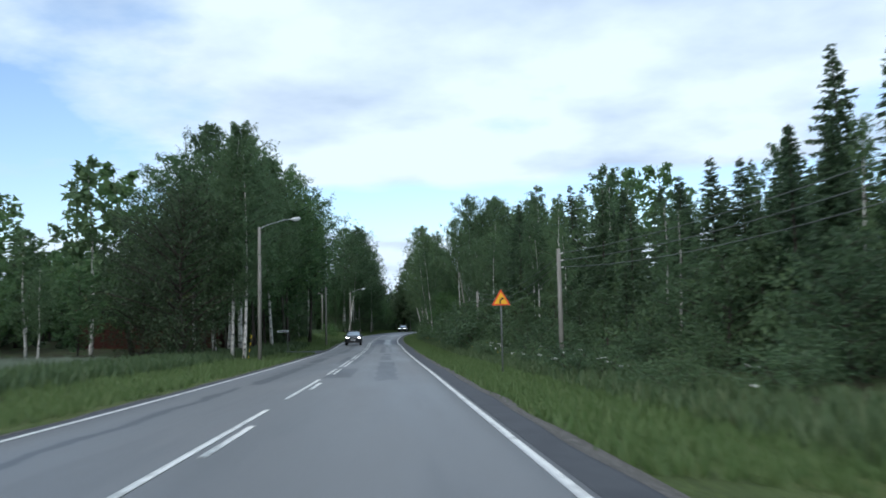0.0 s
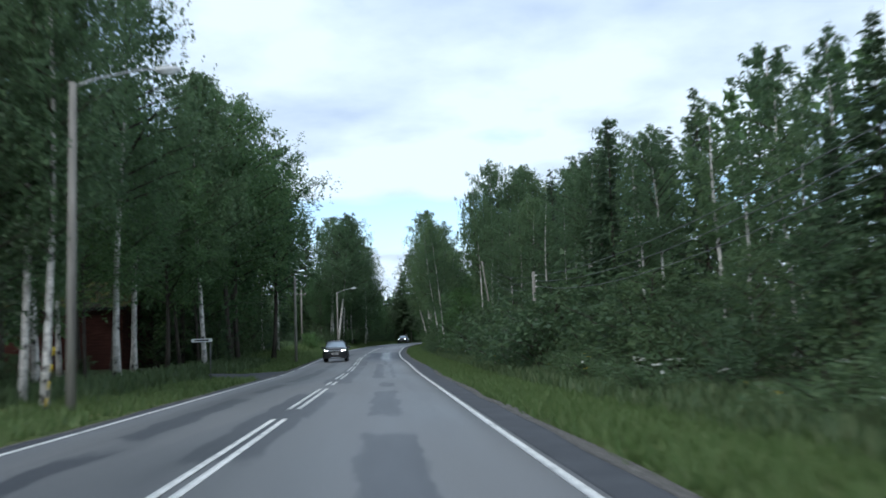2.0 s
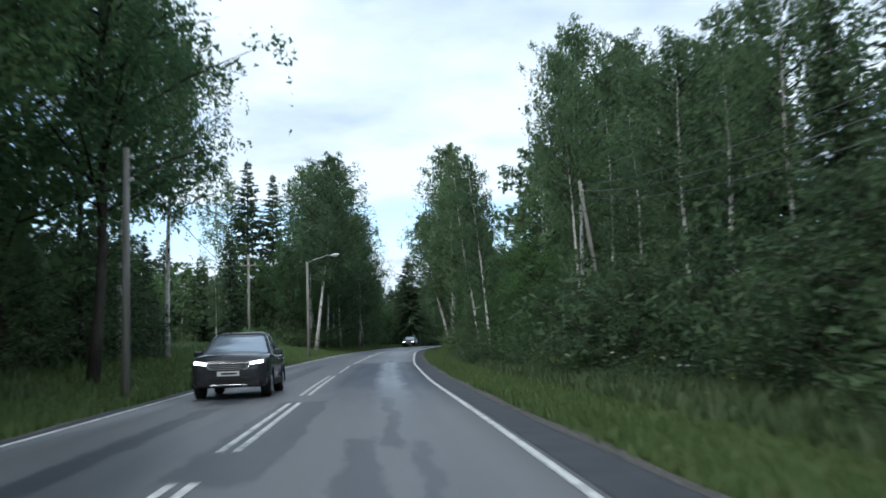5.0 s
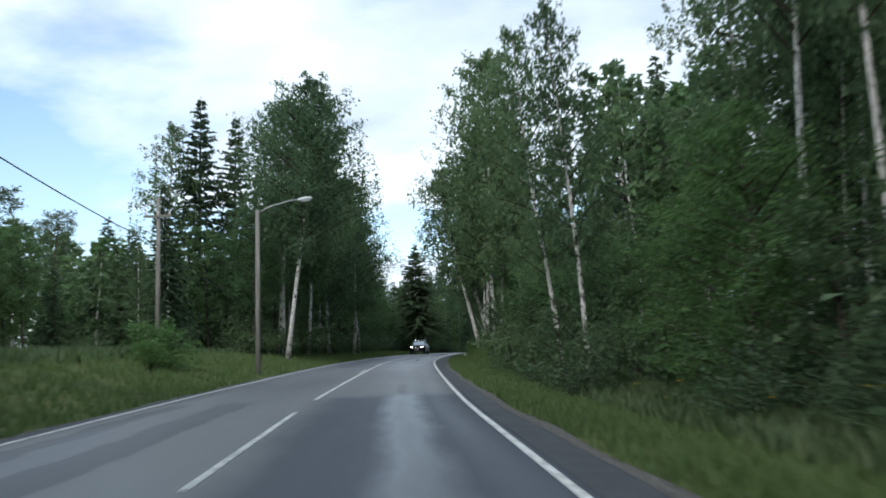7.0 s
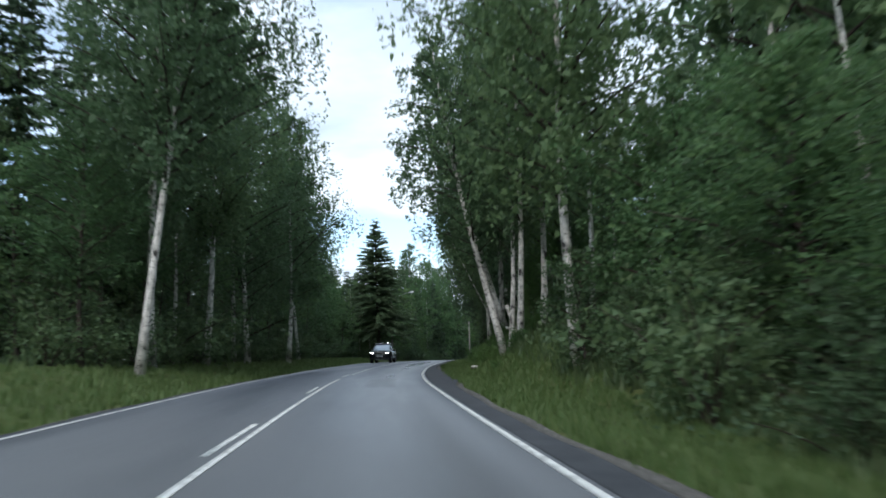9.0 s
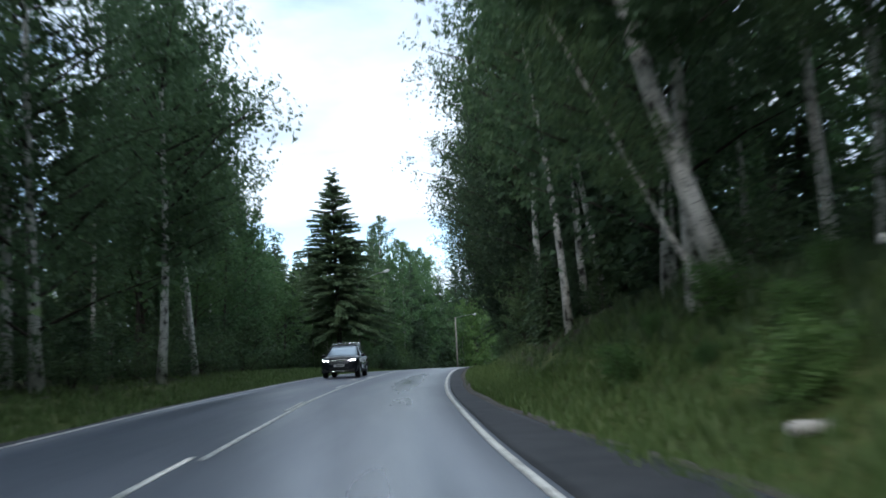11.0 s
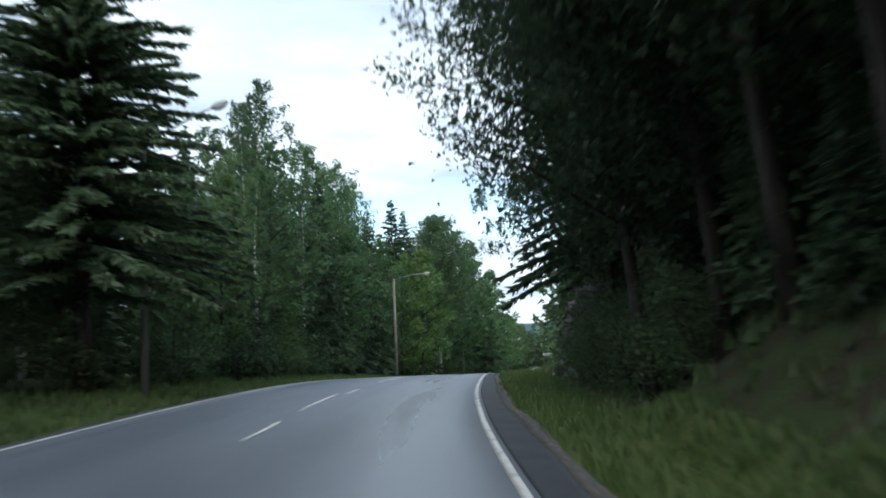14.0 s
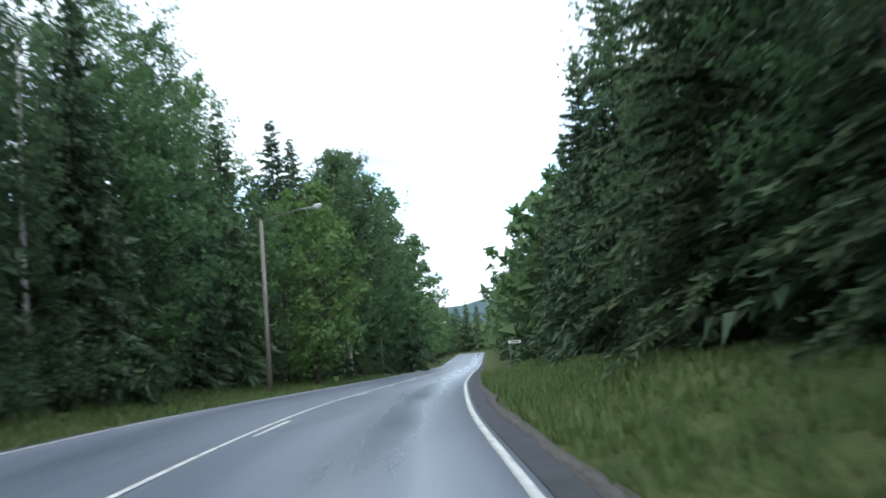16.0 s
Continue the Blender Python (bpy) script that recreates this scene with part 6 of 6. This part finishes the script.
        for wy in (-1.35, 1.35):
            b = Bag()
            b.add(*tube_np([(sx * (hw - 0.24), wy, 0.33), (sx * (hw - 0.22), wy, 0.33), (sx * (hw - 0.03), wy, 0.33), (sx * (hw - 0.01), wy, 0.33)], [0.29, 0.33, 0.33, 0.30], 20))
            wheel = part_mesh("wheel", b.mesh("wheel", M["tyre"], True), root)
            b = Bag()
            b.add(*tube_np([(sx * (hw - 0.05), wy, 0.33), (sx * (hw + 0.004), wy, 0.33)], [0.21, 0.19], 14))
            part_mesh("rim", b.mesh("rim", M["steel"], True), wheel)
        if roof_bars:
            b = Bag()
            b.add(*tube_np([(sx * 0.58, -0.05, H - 0.04), (sx * 0.58, 0.1, H + 0.05), (sx * 0.58, 1.3, H + 0.05), (sx * 0.58, 1.5, H - 0.06)], 0.02, 6))
            part_mesh("roof_rail", b.mesh("roof_rail", M["chrome"], True), root)
    if roof_bars:
        for yy in (0.2, 1.1):
            bm = bmesh.new()
            box_bm(bm, (1.38, 0.07, 0.035), (0, yy, H + 0.075), bevel=0.01)
            part("roof_bar", bm, M["chrome"], root)
    bm = bmesh.new()
    box_bm(bm, (0.98, 0.06, 0.17), (0, -2.18, 0.75), bevel=0.03)
    part("grille", bm, M["plastic"], root)
    bm = bmesh.new()
    box_bm(bm, (1.0, 0.03, 0.025), (0, -2.215, 0.84), bevel=0.006)
    part("grille_trim", bm, M["chrome"], root)
    bm = bmesh.new()
    box_bm(bm, (1.5, 0.10, 0.16), (0, -2.14, 0.36), bevel=0.04)
    part("bumper", bm, M["plastic"], root)
    bm = bmesh.new()
    box_bm(bm, (0.9, 0.03, 0.03), (0, -2.20, 0.33), bevel=0.008)
    part("skid_trim", bm, M["chrome"], root)
    for sx in (-1, 1):
        # bright edge that slants down beside the grille, dark sill and arches, door seams and handles
        b = Bag()
        b.add(*tube_np([(sx * 0.52, -2.20, 0.845), (sx * 0.47, -2.215, 0.74), (sx * 0.36, -2.215, 0.665)], 0.014, 6))
        part_mesh("grille_trim", b.mesh("grille_trim", M["chrome"], True), root)
        bm = bmesh.new()
        box_bm(bm, (0.05, 1.95, 0.16), (sx * 0.905, 0.0, 0.34), bevel=0.02)
        part("sill", bm, M["plastic"], root)
        for wy in (-1.35, 1.35):
            b = Bag()
            b.add(*tube_np([(sx * 0.905, wy + 0.40 * math.cos(a), 0.33 + 0.40 * math.sin(a)) for a in np.linspace(-0.15, 3.29, 13)], 0.045, 6))
            part_mesh("wheel_arch", b.mesh("wheel_arch", M["plastic"], True), root)
        for yy in (-0.82, 0.38):
            bm = bmesh.new()
            box_bm(bm, (0.012, 0.012, 0.56), (sx * 0.918, yy, 0.72))
            part("door_seam", bm, M["black"], root)
            bm = bmesh.new()
            box_bm(bm, (0.03, 0.17, 0.03), (sx * 0.928, yy + 1.0, 0.90), bevel=0.01)
            part("door_handle", bm, M["chrome"], root)
        bm = bmesh.new()
        box_bm(bm, (0.26, 0.05, 0.12), (sx * 0.66, -2.13, 0.50), pose(0, 0, 0, 0, 0, sx * 14), 0.03)
        part("fog_lamp_recess", bm, M["plastic"], root)
    bm = bmesh.new()
    box_bm(bm, (0.95, 0.05, 0.10), (0, -2.19, 0.47), bevel=0.02)
    part("lower_intake", bm, M["plastic"], root)
    for k in range(3):
        bm = bmesh.new()
        box_bm(bm, (0.92, 0.02, 0.012), (0, -2.215, 0.70 + 0.045 * k), bevel=0.003)
        part("grille_slat", bm, M["steel"], root)
    bm = bmesh.new()
    box_bm(bm, (0.52, 0.02, 0.11), (0, -2.225, 0.60), bevel=0.004)
    plate = part("number_plate", bm, M["sign_white"], root)
    bm = bmesh.new()
    box_bm(bm, (0.36, 0.006, 0.045), (0.02, -2.238, 0.60))
    part("bar", bm, M["black"], plate)
    return root


def car_at(s, o, *a, **k):
    p = spot(s, o)
    z = float(lookup(LV, s)) - 0.008 * abs(o)
    car(a[0], p.x, p.y, z, -math.degrees(math.atan(float(lookup(SLOPE, s)))), *a[1:], **k)


car_at(104.2, -1.75, "car", M["car_grey"], "dark grey crossover car with headlights on, on the road", roof_bars=False)
car_at(221.6, -1.85, "car", M["car_black"], "black crossover car with roof bars and headlights on, on the road", height=1.64)


# ---------------------------------------------------------------- grass and weeds
def grass(name, side, bands, label, seed, material, blade=(0.10, 0.26), width=0.018, per=5):
    """Tufts of bent blades scattered in bands (y0, y1, o0, o1, number, height factor)."""
    rng = np.random.default_rng(seed)
    V = []
    for y0, y1, o0, o1, n, hf in bands:
        y = rng.uniform(y0, y1, n)
        o = side * (o0 + (o1 - o0) * rng.random(n))
        t = (-o - 3.7) / 16
        on_side_road = (o < -3.6) & (t < 1) & (np.abs(y - (82.0 - 3.0 * t)) < 2.2 + 4.0 * np.exp(-np.clip(t, 0, 1) * 6))
        y, o = y[~on_side_road], o[~on_side_road]
        n = len(y)
        base = spots_np(y, o)
        base = np.repeat(base, per, 0) + rng.normal(size=(n * per, 3)) * (0.07, 0.07, 0)
        k = len(base)
        h = rng.uniform(*blade, k) * hf
        a = rng.uniform(0, 6.283, k)
        lean = rng.uniform(0.15, 0.7, k) * h
        d = np.stack([np.cos(a), np.sin(a), np.zeros(k)], -1)
        c = np.stack([-np.sin(a), np.cos(a), np.zeros(k)], -1) * width * (0.5 + 1.2 * hf) * rng.uniform(0.7, 1.4, k)[:, None]
        tip = base + d * lean[:, None] + np.array([0, 0, 1.0]) * h[:, None]
        V.append(np.stack([base - c - (0, 0, 0.03), base + c - (0, 0, 0.03), tip], 1).reshape(-1, 3))
    V = np.vstack(V)
    me = mesh_np(name, V, np.arange(len(V)).reshape(-1, 3), material)
    tagged(new(name, me), label, "grass", kind="stuff")


grass("verge_grass", 1, [(8, 60, 4.4, 8.5, 5200, 1.0), (60, 165, 4.4, 7.4, 7600, 0.9), (165, 200, 4.6, 8.0, 3600, 1.0), (198, 262, 4.4, 6.2, 4600, 0.9), (258, 330, 4.4, 10, 5200, 1.1)], "short green grass on the road verge", 3, M["grass"])
grass("verge_grass", -1, [(12, 104, 4.1, 9.5, 7000, 1.1), (100, 172, 4.1, 14, 6500, 1.2), (172, 340, 4.1, 9.0, 7500, 1.1)], "short green grass on the road verge", 4, M["grass"])
grass("crop", -1, [(14, 52, 13.0, 26.0, 5200, 2.0)], "pale green crop in a small field", 7, M["crop"], width=0.02)
grass("tall_weeds", 1, [(8, 170, 7.4, 11.0, 5200, 2.1), (165, 200, 7.0, 10.5, 900, 1.8), (198, 262, 5.9, 8.0, 700, 1.2)], "tall mixed weeds in the ditch", 5, M["weed"], width=0.02)
grass("tall_weeds", -1, [(12, 60, 7.5, 12.0, 1700, 2.4), (60, 104, 6.5, 11.0, 1500, 2.4), (104, 172, 9, 24, 3200, 2.4)], "tall mixed weeds beside the forest", 6, M["weed"], width=0.02)


def flowers(name, n, y0, y1, o0, o1, material, size, label, seed, h=(0.5, 1.1)):
    rng = np.random.default_rng(seed)
    b = spots_np(rng.uniform(y0, y1, n), rng.uniform(o0, o1, n))
    b[:, 2] += rng.uniform(*h, n)
    V, F = Bag(), None
    for c in b:
        k = 9
        p = c + rng.normal(size=(k, 3)) * np.array([size, size, size * 0.25])
        v, f = leaves_np(rng, p, size * 0.7, -0.2, 0.8)
        V.add(v, f)
    tagged(new(name, V.mesh(name, material)), label, "flowers", kind="stuff")


flowers("white_flowers", 40, 15, 120, 7.5, 10.5, M["petal_white"], 0.06, "white umbel flowers in the ditch", 8)
flowers("yellow_flowers", 36, 40, 130, 7.0, 10.0, M["petal_yellow"], 0.032, "yellow flowers in the ditch", 9)


# ---------------------------------------------------------------- far wooded ridge beyond the road's end
def ridge():
    rng = np.random.default_rng(21)
    n = 240
    a = np.linspace(-1.35, 1.35, n)
    top = 7 + 5 * np.sin(a * 7 + 1) + 3 * np.sin(a * 17) + rng.normal(size=n) * 1.3
    rows = []
    for k, (d, f) in enumerate(((820, -0.2), (880, 0.55), (940, 0.85), (1010, 1.0), (1250, 0.7))):
        z = -9 + (top + 9) * f + rng.normal(size=n) * 0.8
        r = d + rng.normal(size=n) * 6
        rows.append(np.stack([np.sin(a + 0.25) * r, np.cos(a + 0.25) * r + 200, z], -1))
    P = np.stack(rows)
    i = np.arange(len(rows) - 1)[:, None] * n
    j = np.arange(n - 1)[None]
    f = np.stack([i + j, i + j + 1, i + n + j + 1, i + n + j], -1).reshape(-1, 4)
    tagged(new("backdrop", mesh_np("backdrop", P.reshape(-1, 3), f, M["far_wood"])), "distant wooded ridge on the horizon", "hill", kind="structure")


# distance haze is mixed into the woods' colour as blue-grey
M["far_wood"] = surf("hazed_far_woods", [(0.3, (0.06, 0.10, 0.11)), (0.7, (0.10, 0.15, 0.15))], 0.05, 0.95, 0.1, 0.9, fine=0.3, bumpd=3.0)
ridge()
